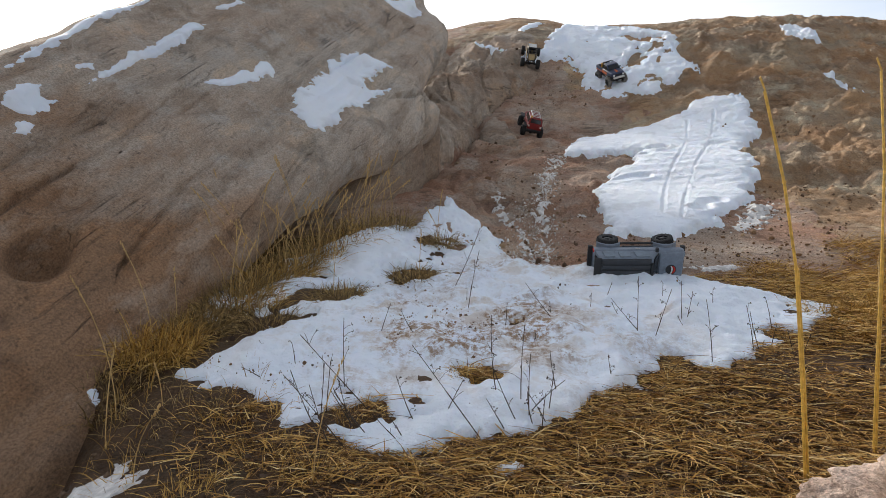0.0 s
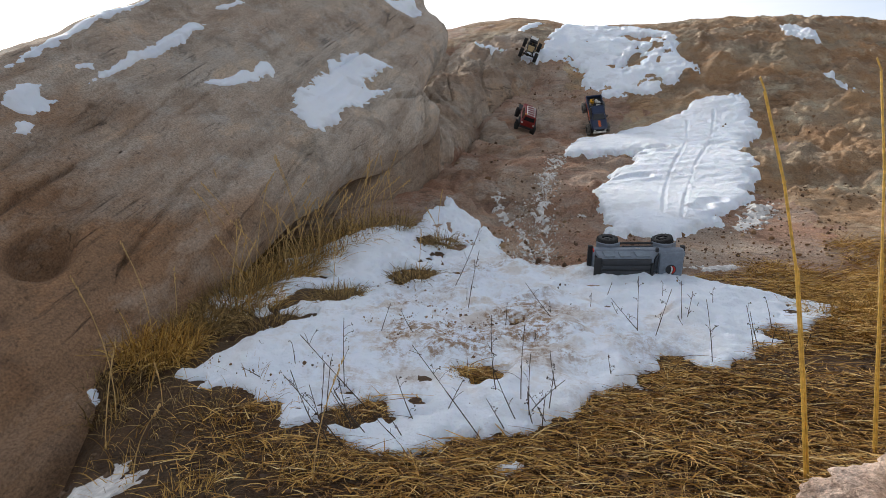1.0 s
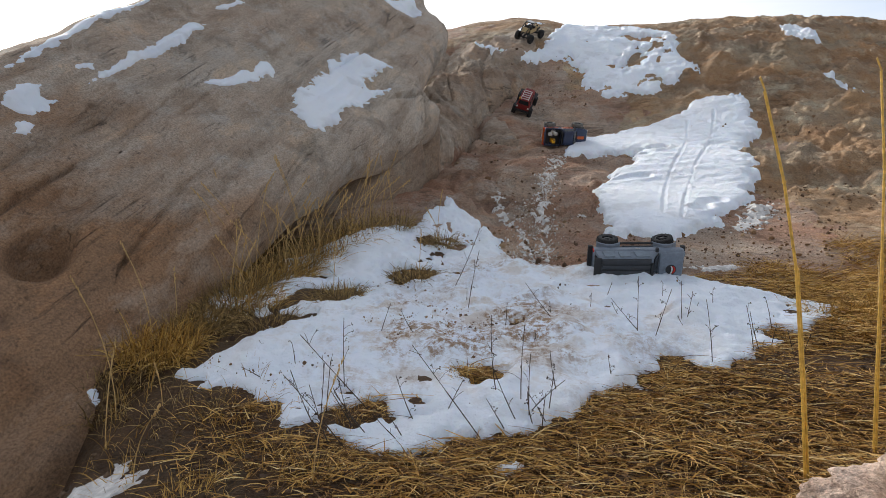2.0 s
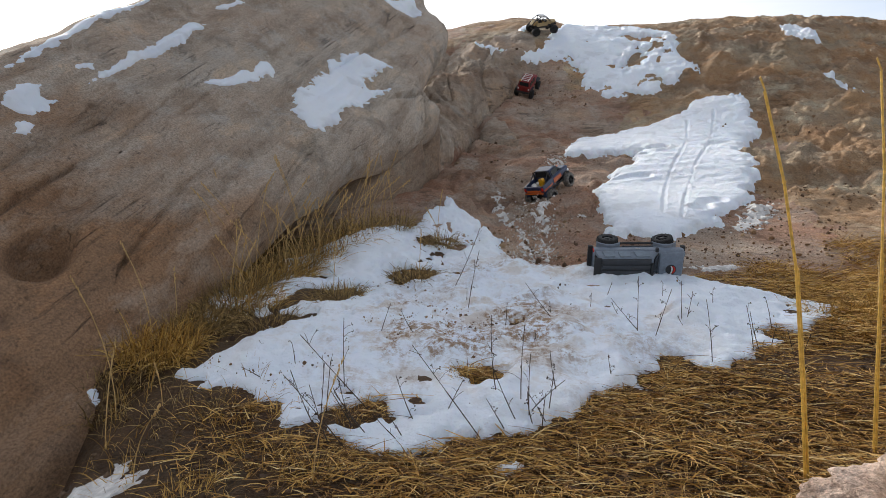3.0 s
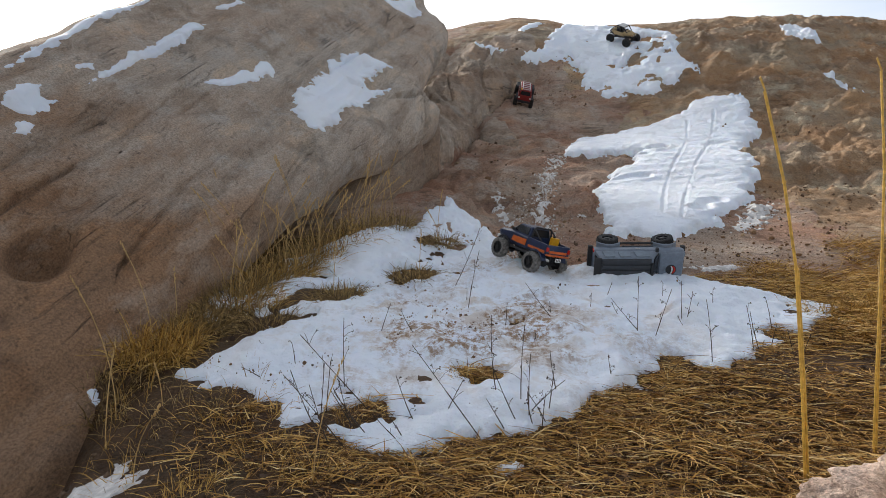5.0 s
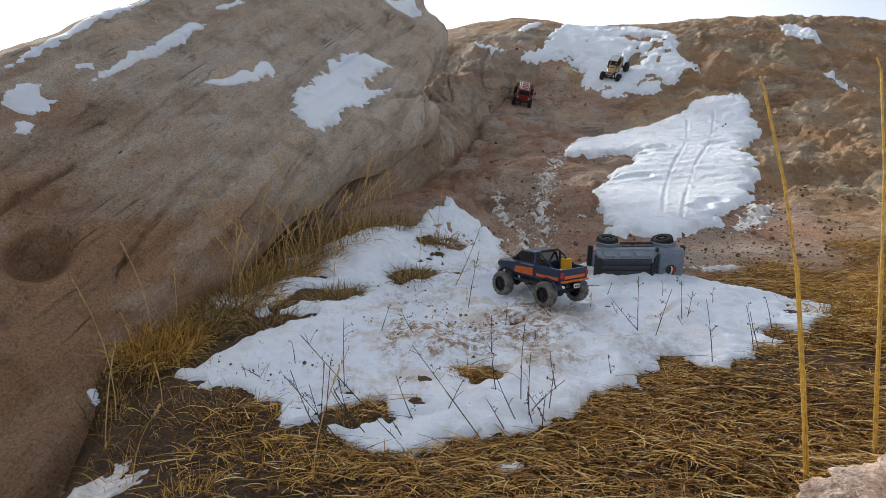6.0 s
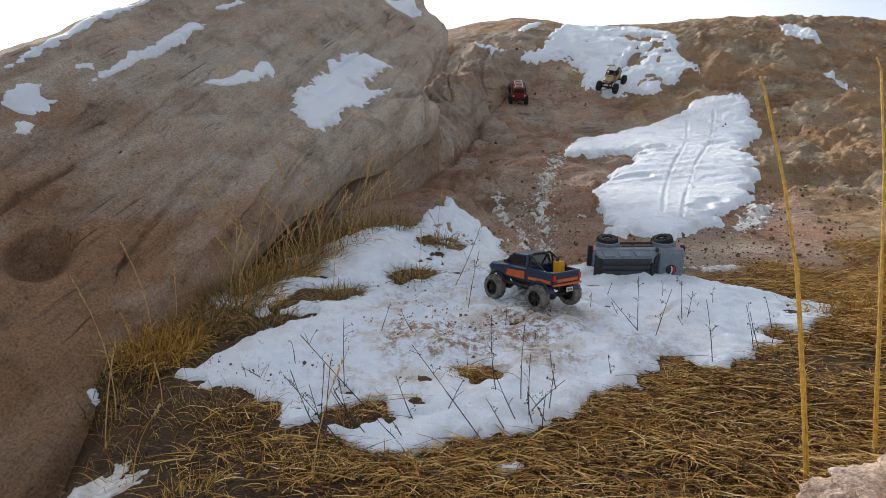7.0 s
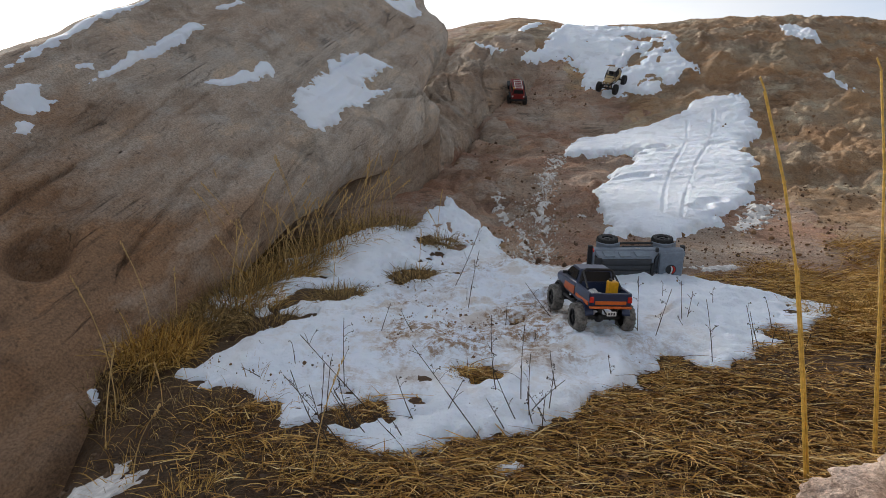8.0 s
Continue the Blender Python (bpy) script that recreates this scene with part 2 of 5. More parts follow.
def height(x, y):
    """The height of the hillside over the plan."""
    x, y = np.asarray(x, float), np.asarray(y, float)
    near = 0.55 * ease(1.2, 4.0, x) * ease(2.5, 5.0, y) - 0.2 * bump(x, y, 0.4, 4.6, 0.5, 1.2)
    yy = y + near
    z = sum(np.interp(yy + k, PROFILE_Y, PROFILE_Z) for k in (-0.3, -0.15, 0, 0.15, 0.3)) / 5
    z = z - 0.17 * ease(-0.5, -1.3, x) * ease(2.6, 1.3, y) - 0.20 * ease(-0.90, -1.15, x) * ease(2.15, 1.75, y)
    z = z + 0.12 * bump(x, y, 1.15, 8.9, 0.7, 1.2) + 0.10 * bump(x, y, 4.4, 8.6, 1.6, 1.5) + 0.07 * ease(2.8, 4.0, x) * ease(7, 8.4, y)
    z = z - ease(6.8, 8.6, y) * (0.30 * ease(1.4, 4.2, x) + 0.10 * bump(x, y, 1.9, 9, 0.9, 3) + 0.13 * bump(x, y, -0.2, 9, 0.8, 3))
    rock = ease(3.6, 4.6, y) * (0.25 + 0.75 * ease(9.0, 7.6, y)) * ease(14, 10.5, y)
    z = z + rock * (0.07 * fbm(x * 0.8, y * 1.1, 3, 3) + 0.025 * fbm(x * 3.2, y * 4.0, 9, 3))
    # the grey ledge stands a hand above the red basin, with a crack at its foot
    edge = ledge_edge(x, y)
    cliff = ease(4.6, 5.3, y) * ease(7.5, 6.9, y)
    z = z + cliff * (0.04 * ease(0.02, -0.03, x - edge) + 0.10 * ease(0.0, -0.6, x - edge) - 0.07 * np.exp(-((x - edge - 0.03) / 0.035) ** 2))
    grey = ease(0.02, -0.15, x - edge) * ease(4.6, 5.4, y) * ease(8.6, 7.8, y)
    split = np.abs(fbm(x * 2.6 + 0.5 * y, y * 1.3, 37, 3, 0.55))
    z = z + grey * (0.08 * fbm(x * 3.4, y * 2.4, 35, 5, 0.55) - 0.08 * np.exp(-(split / 0.07) ** 2))
    z = z - 3.0 * ease(-0.7, -2.6, x) * ease(4.5, 7.0, y) * ease(40, 12, y)
    for y0, x0, x1, tall in ((5.82, 0.12, 1.15, 0.07), (6.6, 0.5, 1.9, 0.045), (4.7, 1.9, 3.6, 0.05), (5.9, 2.9, 4.6, 0.05), (4.15, 0.55, 1.2, 0.04)):
        line = y0 + 0.16 * fbm(x * 1.6, y * 0.5, 57, 3)
        z = z + tall * (ease(-0.04, 0.05, y - line) - ease(0.05, 0.6, y - line)) * ease(x0, x0 + 0.3, x) * ease(x1, x1 - 0.3, x)
    gully = bump(x, y, 0.55, 4.4, 0.6, 1.0)
    z = z + gully * 0.05 * fbm(x * 7, y * 6, 41, 4, 0.6) - 0.05 * bump(x, y, 1.07, 6.89, 0.16, 0.07) + rock * (0.020 + 0.032 * ease(1.6, 3.0, x)) * fbm(x * 6, y * 6, 47, 5, 0.6) - rock * 0.03 * np.abs(fbm(x * 1.1, y * 4.5, 51, 4)) ** 0.7
    knobs = fbm(x * 13, y * 13, 67, 3, 0.6)
    z = z + rock * (0.010 + 0.010 * ease(1.6, 3.0, x)) * (np.abs(knobs) - 0.5) - rock * 0.035 * np.clip(vnoise(x * 3.1, y * 3.7, 69) - 0.55, 0, 1)
    z = z + (1 - rock) * ease(30, 5, np.hypot(x, y)) * 0.02 * fbm(x * 2.5, y * 2.5, 21, 3)
    z = z + ease(40, 200, np.hypot(x, y)) * 6 * fbm(x / 90, y / 90, 5, 3)
    return z

def part(name, bm, mat, parent=None, label=""):
    me = bpy.data.meshes.new(name)
    bm.normal_update()
    bm.to_mesh(me)
    bm.free()
    ob = new(name, me)
    me.materials.append(mat)
    ob.parent = parent
    return tagged(ob, label)


def mesh_from(name, verts, faces, mat, smooth=True):
    me = bpy.data.meshes.new(name)
    me.from_pydata(verts, [], faces)
    me.materials.append(mat)
    if smooth:
        me.polygons.foreach_set("use_smooth", np.ones(len(me.polygons), bool))
    me.update()
    return new(name, me)


def grid_faces(nu, nv, keep=None, wrap=False):
    i = np.arange(nu * nv).reshape(nu, nv)
    if wrap:
        i = np.concatenate([i, i[:1]])
    f = np.stack([i[:-1, :-1], i[1:, :-1], i[1:, 1:], i[:-1, 1:]], -1).reshape(-1, 4)
    return f if keep is None else f[keep.ravel()[f].any(1)]


def stretch_axis(a, b, step, far):
    core = list(np.arange(a, b, step))
    low, high, s = [a], [core[-1]], step
    while high[-1] < far:
        s *= 1.35
        high.append(high[-1] + s)
        low.append(low[-1] - s)
    return np.array(low[:0:-1] + core + high[1:])


def build_ground():
    xs, ys = stretch_axis(-2.2, 6.4, 0.018, 900), stretch_axis(0.5, 10.2, 0.018, 900)
    X, Y = np.meshgrid(xs, ys, indexing="ij")
    v = np.stack([X, Y, height(X, Y)], -1).reshape(-1, 3)
    f = grid_faces(len(xs), len(ys))
    ob = mesh_from("ground", v, f, ROCK_RED)
    for m in (ROCK_OCHRE, SOIL, ROCK_LEDGE):
        ob.data.materials.append(m)
    x, y = v[f].mean(1)[:, 0], v[f].mean(1)[:, 1]
    wobble = 0.35 * fbm(x * 1.5, y * 1.5, 61, 6, 0.65)
    kind = np.where(x + 0.15 * (y - 5) + 2.2 * wobble > 2.2, 1, 0)
    kind = np.where((y > 7.6 + wobble) & (x > 0.4 + wobble), 1, kind)
    kind = np.where((x < ledge_edge(x, y) - 0.02 + wobble * 0.08) & (y > 4.4) & (y < 8.2 + wobble), 3, kind)
    edge = np.interp(x, (-2, -0.1, 0.3, 0.9, 1.2, 1.9, 2.6), (3.4, 3.9, 3.0, 2.9, 2.9, 2.85, 2.7))
    kind = np.where((y < edge + 0.5 * wobble) | (y > 14), 2, kind)
    ob.data.polygons.foreach_set("material_index", kind.astype(np.int32))
    return tagged(ob, "red-brown sandstone hillside with dry soil below", "ground", kind="structure")


# ---- rounded rocks, built on a leaning plane ----
def smooth_ring(points):
    p = np.array(points, float)
    out = []
    k = len(p)
    for i in range(k):
        a, b, c, d = p[i - 1], p[i], p[(i + 1) % k], p[(i + 2) % k]
        for s in np.linspace(0, 1, 12, endpoint=False):
            out.append(0.5 * (2 * b + (c - a) * s + (2 * a - 5 * b + 4 * c - d) * s ** 2 + (3 * b - a - 3 * c + d) * s ** 3))
    return np.array(out)


class Rock:
    """A boulder: a flat-faced, rounded slab with an outline in its own leaning plane."""

    def __init__(self, origin, lean, outline, centre, front, back, flat=6.0, dents=(), rough=0.05, seed=11, grain=(45, 0.35, 1.6)):
        bx, bz = lean
        self.n = np.array([bx, -1, bz]) / math.sqrt(bx * bx + bz * bz + 1)
        self.e1 = np.array([1, bx, 0]) / math.hypot(1, bx)
        self.e2 = np.cross(self.n, self.e1)
        self.e2 = self.e2 * np.sign(self.e2[2])
        self.o, self.c = np.array(origin, float), np.array(centre, float)
        self.ring = smooth_ring(outline)[::2]
        ring = smooth_ring(outline) - self.c
        th, r = np.arctan2(ring[:, 1], ring[:, 0]), np.hypot(ring[:, 0], ring[:, 1])
        k = np.argsort(th)
        self.th = np.concatenate([th[k] - 2 * np.pi, th[k], th[k] + 2 * np.pi])
        self.r = np.tile(r[k], 3)
        self.front, self.back, self.flat, self.dents, self.rough, self.seed, self.grain = front, back, flat, dents, rough, seed, grain

    def at(self, u, v, side=1.0):
        du, dv = u - self.c[0], v - self.c[1]
        rho = np.clip(np.hypot(du, dv) / np.interp(np.arctan2(dv, du), self.th, self.r), 0, 1)
        # the face rounds off within a band along its outline, and the back runs level into the hill
        gap = np.clip(1 - np.clip(inside_distance(u, v, self.ring), 0, None) / self.flat, 0, 1)
        fall = 1 - np.sqrt(np.clip(1 - gap ** 2, 0, 1))
        tail = np.where(side > 0, 0.0, np.sqrt(np.clip(1 - rho ** 2.0, 0, 1)))
        h = np.where(side > 0, -self.front * fall, -self.front)
        turn, su, sv = self.grain
        c, s = math.cos(math.radians(turn)), math.sin(math.radians(turn))
        a, b = u * c + v * s, v * c - u * s
        ledge = fbm(a * su, b * sv, self.seed, 4)
        h = h + self.rough * (1.5 * ledge + 0.6 * fbm(u * 2.2, v * 2.2, self.seed + 5, 4)) - 0.5 * self.rough * np.abs(fbm(a * su * 1.5, b * sv * 3.4, self.seed + 9, 2)) ** 0.5
        for cu, cv, ru, rv, ang, deep in self.dents:
            g = -np.log(np.clip(bump(u, v, cu, cv, ru, rv, ang), 1e-12, 1))
            h = h - deep * np.exp(-g * g)
        return (self.o + np.multiply.outer(u, self.e1) + np.multiply.outer(v, self.e2) + np.multiply.outer(h, self.n)
                + np.multiply.outer(self.back * tail, 0.9 * self.e2 - self.n))

    def build(self, name, mat, label, around=640, along=220):
        th = np.linspace(-np.pi, np.pi, around, endpoint=False)
        phi = np.linspace(0.004, np.pi - 0.004, along)
        TH, PH = np.meshgrid(th, phi, indexing="ij")
        rho = np.sin(PH)
        R = np.interp(TH, self.th, self.r) * rho
        P = self.at(self.c[0] + R * np.cos(TH), self.c[1] + R * np.sin(TH), side=np.cos(PH))
        c, s = math.cos(math.radians(self.grain[0])), math.sin(math.radians(self.grain[0]))
        axes = np.stack([self.e1 * c + self.e2 * s, self.e2 * c - self.e1 * s, self.n])
        ob = mesh_from(name, (P.reshape(-1, 3) - self.o) @ axes.T, grid_faces(around, along, wrap=True), mat)
        ob.matrix_world = Matrix.Translation(Vector(self.o)) @ Matrix(axes.T.tolist()).to_4x4()
        return tagged(ob, label, "rock", kind="structure")


def inside_distance(U, V, ring):
    """Signed distance to a closed ring, positive inside."""
    best = np.full(U.shape, 1e9)
    odd = np.zeros(U.shape, bool)
    for a, b in zip(ring, np.roll(ring, -1, axis=0)):
        e = b - a
        s = np.clip(((U - a[0]) * e[0] + (V - a[1]) * e[1]) / max(e @ e, 1e-12), 0, 1)
        best = np.minimum(best, np.hypot(U - a[0] - s * e[0], V - a[1] - s * e[1]))
        if a[1] != b[1]:
            odd ^= ((a[1] > V) != (b[1] > V)) & (U < e[0] * (V - a[1]) / e[1] + a[0])
    return np.where(odd, best, -best)


def snow_mask(U, V, ring, ragged, fine, seed, holes):
    """How far inside a sheet of snow a place lies, by its ragged edge and holes."""
    d = inside_distance(U, V, ring) + ragged * fbm(U * fine, V * fine, seed, 6, 0.62)
    for hu, hv, ru, rv, ang in holes:
        c, s = math.cos(math.radians(ang)), math.sin(math.radians(ang))
        a, b = (U - hu) * c + (V - hv) * s, (V - hv) * c - (U - hu) * s
        q = np.hypot(a / ru, b / rv)
        d = np.minimum(d, (q - 1) * min(ru, rv) + 1.3 * min(ru, rv) * fbm(U * 8, V * 8, seed + 3, 4, 0.6))
    return d


def snow_sheet(label, outline, surface, normal, thick, mat, step=0.02, ragged=0.05, fine=5.0, holes=(), seed=31, relief_amp=0.02, grooves=(), name="snow_patch", category="snow", kind="stuff"):
    ring = np.array(outline, float)
    lo, hi = ring.min(0) - 0.12, ring.max(0) + 0.12
    us, vs = np.arange(lo[0], hi[0], step), np.arange(lo[1], hi[1], step)
    U, V = np.meshgrid(us, vs, indexing="ij")
    d = snow_mask(U, V, ring, ragged, fine, seed, holes)
    w = thick * 1.2
    t = thick * np.sqrt(np.clip(d / w, 0, 1)) + thick * 0.5 * np.clip(d / w, 0, 3) ** 0.5 - 0.012
    t = t + relief_amp * np.clip(d / 0.1, 0, 1) * (fbm(U * 5, V * 5, seed + 7, 5, 0.6) - 0.6 * np.clip(vnoise(U * 9, V * 7, seed + 13), 0.2, 1) + 0.3)
    for u0, v0, u1, v1, wide, deep in grooves:
        e = np.array([u1 - u0, v1 - v0])
        s = np.clip(((U - u0) * e[0] + (V - v0) * e[1]) / (e @ e), 0, 1)
        q = np.hypot(U - u0 - s * e[0] - 0.03 * np.sin(s * 7), V - v0 - s * e[1]) / wide
        t = t - deep * np.exp(-q ** 4) + 0.35 * deep * np.exp(-((q - 1.5) / 0.5) ** 2)
    t = np.where(d > 0, t, -0.012 + np.clip(d, -0.03, 0))
    P = surface(U, V) + t[..., None] * np.asarray(normal)
    f = grid_faces(len(us), len(vs), d > 0)
    used = np.unique(f)
    back = np.full(U.size, -1)
    back[used] = np.arange(len(used))
    ob = mesh_from(name, P.reshape(-1, 3)[used], back[f], mat)
    return tagged(ob, label, category, kind=kind)


def hill(u, v):
    return np.stack([u, v, height(u, v)], -1)


def smooth_hill(u, v):
    k = (-0.24, -0.12, 0.0, 0.12, 0.24)
    return np.stack([u, v, sum(height(u + a, v + b) for a in k for b in k) / 25 + 0.01], -1)


UP = (0, -0.3, 0.95)

build_ground()
BOULDER = Rock((-1.019, 2.972, 0.842), (0.9, 1.2),
               [(-1.0, -2.1), (-1.6, -0.45), (-0.97, 0.90), (-0.55, 1.34), (-0.08, 1.84), (0.85, 2.75), (2.22, 3.6), (3.2, 3.75), (3.15, 2.99),
                (2.98, 2.44), (2.44, 1.86), (2.08, 1.40), (2.10, 1.12), (1.78, 0.86), (1.34, 0.60), (0.98, 0.44), (0.74, 0.24), (0.44, 0.04), (0.02, -0.33), (-0.36, -0.70), (-0.57, -1.10), (-0.75, -1.65)],
               (-0.4, 0.3), 0.26, 1.8, 0.24, [(-0.77, -0.32, 0.12, 0.075, 40, 0.16), (-0.63, -0.02, 0.10, 0.05, 45, 0.03),
                # cracks along the bedding
                (-0.76, 0.0, 0.26, 0.012, 48, 0.03), (-0.80, 0.17, 0.12, 0.010, 53, 0.02), (-0.08, 0.76, 0.62, 0.008, 51, 0.012), (0.32, 0.15, 0.55, 0.035, 49, 0.03), (0.36, 0.13, 0.5, 0.010, 49, 0.02),
                (-0.37, -0.19, 0.32, 0.010, 52, 0.016), (1.66, 1.78, 0.55, 0.014, 38, 0.035), (-0.14, 0.11, 0.42, 0.008, 45, 0.012), (-0.46, 0.60, 0.34, 0.009, 55, 0.012), (0.96, 1.31, 0.9, 0.009, 43, 0.012),
                (0.1, 0.8, 0.35, 0.009, 47, 0.010), (2.1, 2.15, 0.6, 0.014, 38, 0.03), (1.75, 1.2, 0.22, 0.02, 20, 0.06), (1.80, 0.95, 0.25, 0.02, 70, 0.05), (-0.55, 0.40, 0.30, 0.009, 47, 0.012)])
UNDERCUT = Rock((-0.545, 4.28, 0.975), (0.5, 0.3), [(-0.74, -0.17), (-0.27, 0.13), (0.02, 0.30), (0.35, 0.45), (0.52, 0.52), (0.56, 0.35), (0.54, 0.14), (0.42, -0.1), (0.19, -0.32), (-0.18, -0.46), (-0.58, -0.62), (-0.82, -0.49)],
                (-0.2, -0.1), 0.16, 0.7, 0.22, rough=0.045, seed=5)
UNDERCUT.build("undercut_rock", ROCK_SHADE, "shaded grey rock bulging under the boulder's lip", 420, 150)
SLAB = Rock((-0.06, 5.0, 1.50), (0.5, 0.3), [(-0.34, 0.38), (-0.06, 0.42), (0.05, 0.26), (0.10, 0.10), (0.06, -0.15), (-0.02, -0.36), (-0.34, -0.40)], (-0.12, 0.0), 0.08, 0.4, 0.09, rough=0.03, seed=15)
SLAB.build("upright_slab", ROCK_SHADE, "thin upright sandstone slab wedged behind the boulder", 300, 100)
BOULDER.build("boulder", ROCK_GREY, "huge rounded grey-brown sandstone boulder with snow pockets")


def boulder_top(u, v):
    return BOULDER.at(u, v)


for name, outline, thick, seed, label in (
        ("rock_ledge", [(-0.36, 4.72), (-0.06, 5.22), (0.09, 5.58), (0.25, 6.02), (0.30, 6.30), (0.36, 6.55), (0.50, 6.78), (0.66, 6.98), (0.90, 7.18), (1.0, 7.30), (0.75, 7.45), (0.4, 7.55), (-0.3, 7.7), (-0.9, 7.0), (-0.9, 5.0)], 0.06, 141,
         "cracked grey sandstone ledge with a dark gap at its edge"),
        ("rock_slab", [(0.30, 6.02), (0.50, 5.93), (0.72, 5.90), (0.70, 6.12), (0.62, 6.45), (0.52, 6.62), (0.40, 6.42), (0.36, 6.2)], 0.035, 147, "broken flat slab at the foot of the ledge"),
        ("rock_slab", [(0.95, 3.95), (1.0, 4.35), (1.2, 4.75), (1.12, 4.9), (0.88, 4.5), (0.84, 4.1)], 0.03, 151, "low red-brown slab beside the gully")):
    snow_sheet(label, outline, hill, (0.38, -0.34, 0.86), thick, ROCK_LEDGE if seed < 150 else ROCK_RED, 0.012, 0.05, 5.0, seed=seed, relief_amp=0.4 * thick, name=name, category="rock", kind="")


def snow_pocket(outline):
    snow_sheet("white snow pocket lying on the boulder", outline, boulder_top, BOULDER.n, 0.014, SNOW, 0.008, 0.035 if len(outline) > 10 else 0.018, 14.0, relief_amp=0.006)


for outline in ([(-0.84, 0.46), (-0.79, 0.6), (-0.72, 0.67), (-0.62, 0.7), (-0.68, 0.59), (-0.59, 0.6), (-0.75, 0.43)],
                [(-0.81, 0.3), (-0.77, 0.38), (-0.69, 0.4), (-0.76, 0.3)],
                [(0.16, 0.97), (0.47, 1.15), (0.63, 1.29), (0.67, 1.19), (0.42, 1.01), (0.26, 0.93)],
                [(0.7, 0.97), (1.02, 1.3), (1.39, 1.67), (1.68, 1.75), (1.76, 1.58), (1.35, 1.27), (1.59, 1.24), (1.27, 1.0), (1.01, 0.91), (0.97, 0.76), (0.74, 0.65), (0.64, 0.79)]):
    snow_pocket(outline)
for outline in ([(-0.51, 0.83), (-0.4, 0.93), (-0.43, 0.87)],
                [(-0.49, 0.72), (-0.32, 0.96), (-0.11, 1.21), (0.23, 1.57), (0.38, 1.61), (0.01, 1.2), (-0.17, 1.04), (-0.41, 0.79)],
                [(-0.81, 0.76), (-0.55, 1.14), (-0.23, 1.51), (0.08, 1.78), (-0.1, 1.55), (-0.51, 1.08), (-0.82, 0.7)],
                [(2.23, 2.8), (2.85, 3.1), (2.79, 2.77), (2.36, 2.64)],
                [(0.43, 1.82), (0.66, 2.04), (0.74, 2.04), (0.52, 1.84)]):
    snow_pocket(outline)

FIELD = np.array([(-0.868, 2.072), (-0.765, 2.352), (-0.628, 2.476), (-0.878, 2.664), (-0.839, 3.308), (-0.605, 3.68), (-0.159, 4.044), (0.062, 4.368), (0.241, 4.088), (0.419, 3.452),
                  (0.774, 3.26), (1.183, 3.184), (1.512, 2.748), (1.693, 2.648), (1.385, 2.4), (1.183, 2.26), (0.935, 2.028), (0.785, 2.112), (0.546, 1.936), (0.338, 1.752),
                  (0.097, 1.648), (-0.062, 1.572), (-0.262, 1.592), (-0.333, 1.664), (-0.442, 1.684), (-0.459, 1.808), (-0.754, 1.992)])
FIELD_HOLES = [(-0.469, 2.80, 0.10, 0.13, 0), (-0.138, 3.12, 0.12, 0.11, 10), (-0.013, 3.70, 0.09, 0.12, 0), (-0.689, 2.66, 0.05, 0.05, 0), (0.083, 2.02, 0.055, 0.04, 0),
                  (-0.317, 1.928, 0.05, 0.06, 0), (-0.246, 1.785, 0.10, 0.045, 10), (1.265, 2.356, 0.05, 0.04, 0), (-0.73, 2.53, 0.15, 0.055, 8), (-0.081, 1.84, 0.03, 0.03, 0),
                  (-0.30, 2.93, 0.05, 0.04, 0), (0.28, 2.45, 0.03, 0.02, 0), (0.4, 2.6, 0.03, 0.02, 0)]
snow_sheet("large trodden snow field below the rocks, dirty and holed", FIELD,
           hill, UP, 0.021, SNOW_DIRTY, 0.010, 0.055, 6.0, holes=FIELD_HOLES, relief_amp=0.026,
           grooves=[(0.50, 2.30, 1.02, 2.60, 0.025, 0.012), (0.30, 2.85, 0.80, 2.72, 0.03, 0.012), (0.25, 3.0, 0.75, 3.02, 0.03, 0.012), (0.0, 2.5, 0.5, 2.75, 0.03, 0.01), (-0.1, 2.2, 0.4, 2.3, 0.03, 0.01)])
snow_sheet("steep bright snow slope with wheel tracks",
           [(1.024, 5.432), (1.317, 5.996), (2.078, 6.188), (2.702, 6.492), (3.024, 6.436), (2.936, 5.892), (2.57, 5.368), (2.38, 4.724), (2.134, 4.376), (1.695, 3.904), (1.352, 3.64), (1.013, 3.708), (1.024, 4.08), (0.993, 4.344), (1.299, 4.912), (1.786, 5.464)],
           smooth_hill, UP, 0.03, SNOW, 0.011, 0.045, 7.0, seed=77, relief_amp=0.004,
           grooves=[(2.33, 6.05, 1.36, 3.98, 0.014, 0.007), (2.637, 6.176, 1.45, 3.90, 0.014, 0.007), (1.62, 4.05, 1.80, 4.2, 0.05, 0.018), (1.25, 4.72, 1.5, 4.78, 0.05, 0.014), (2.28, 5.4, 2.4, 5.45, 0.06, 0.012), (1.8, 5.42, 1.86, 5.45, 0.05, 0.03)])
snow_sheet("patchy snow near the hill crest",
           [(0.267, 8.292), (0.609, 7.932), (1.016, 7.788), (1.238, 7.876), (1.7, 8.8), (2.363, 8.648), (2.933, 8.088), (2.797, 7.44), (2.859, 7.02), (2.696, 6.844), (2.446, 6.916), (2.221, 6.796), (1.77, 6.928), (1.585, 7.216), (1.676, 7.476), (1.416, 7.696), (1.0, 7.672), (0.672, 7.836)],
           smooth_hill, UP, 0.024, SNOW, 0.016, 0.045, seed=91, fine=10.0, relief_amp=0.012,
           holes=[(2.525, 7.94, 0.14, 0.22, 0), (2.307, 7.464, 0.13, 0.10, 10), (2.656, 6.9, 0.12, 0.10, 0), (1.55, 7.62, 0.07, 0.08, 0), (2.3, 8.5, 0.12, 0.06, 0)])
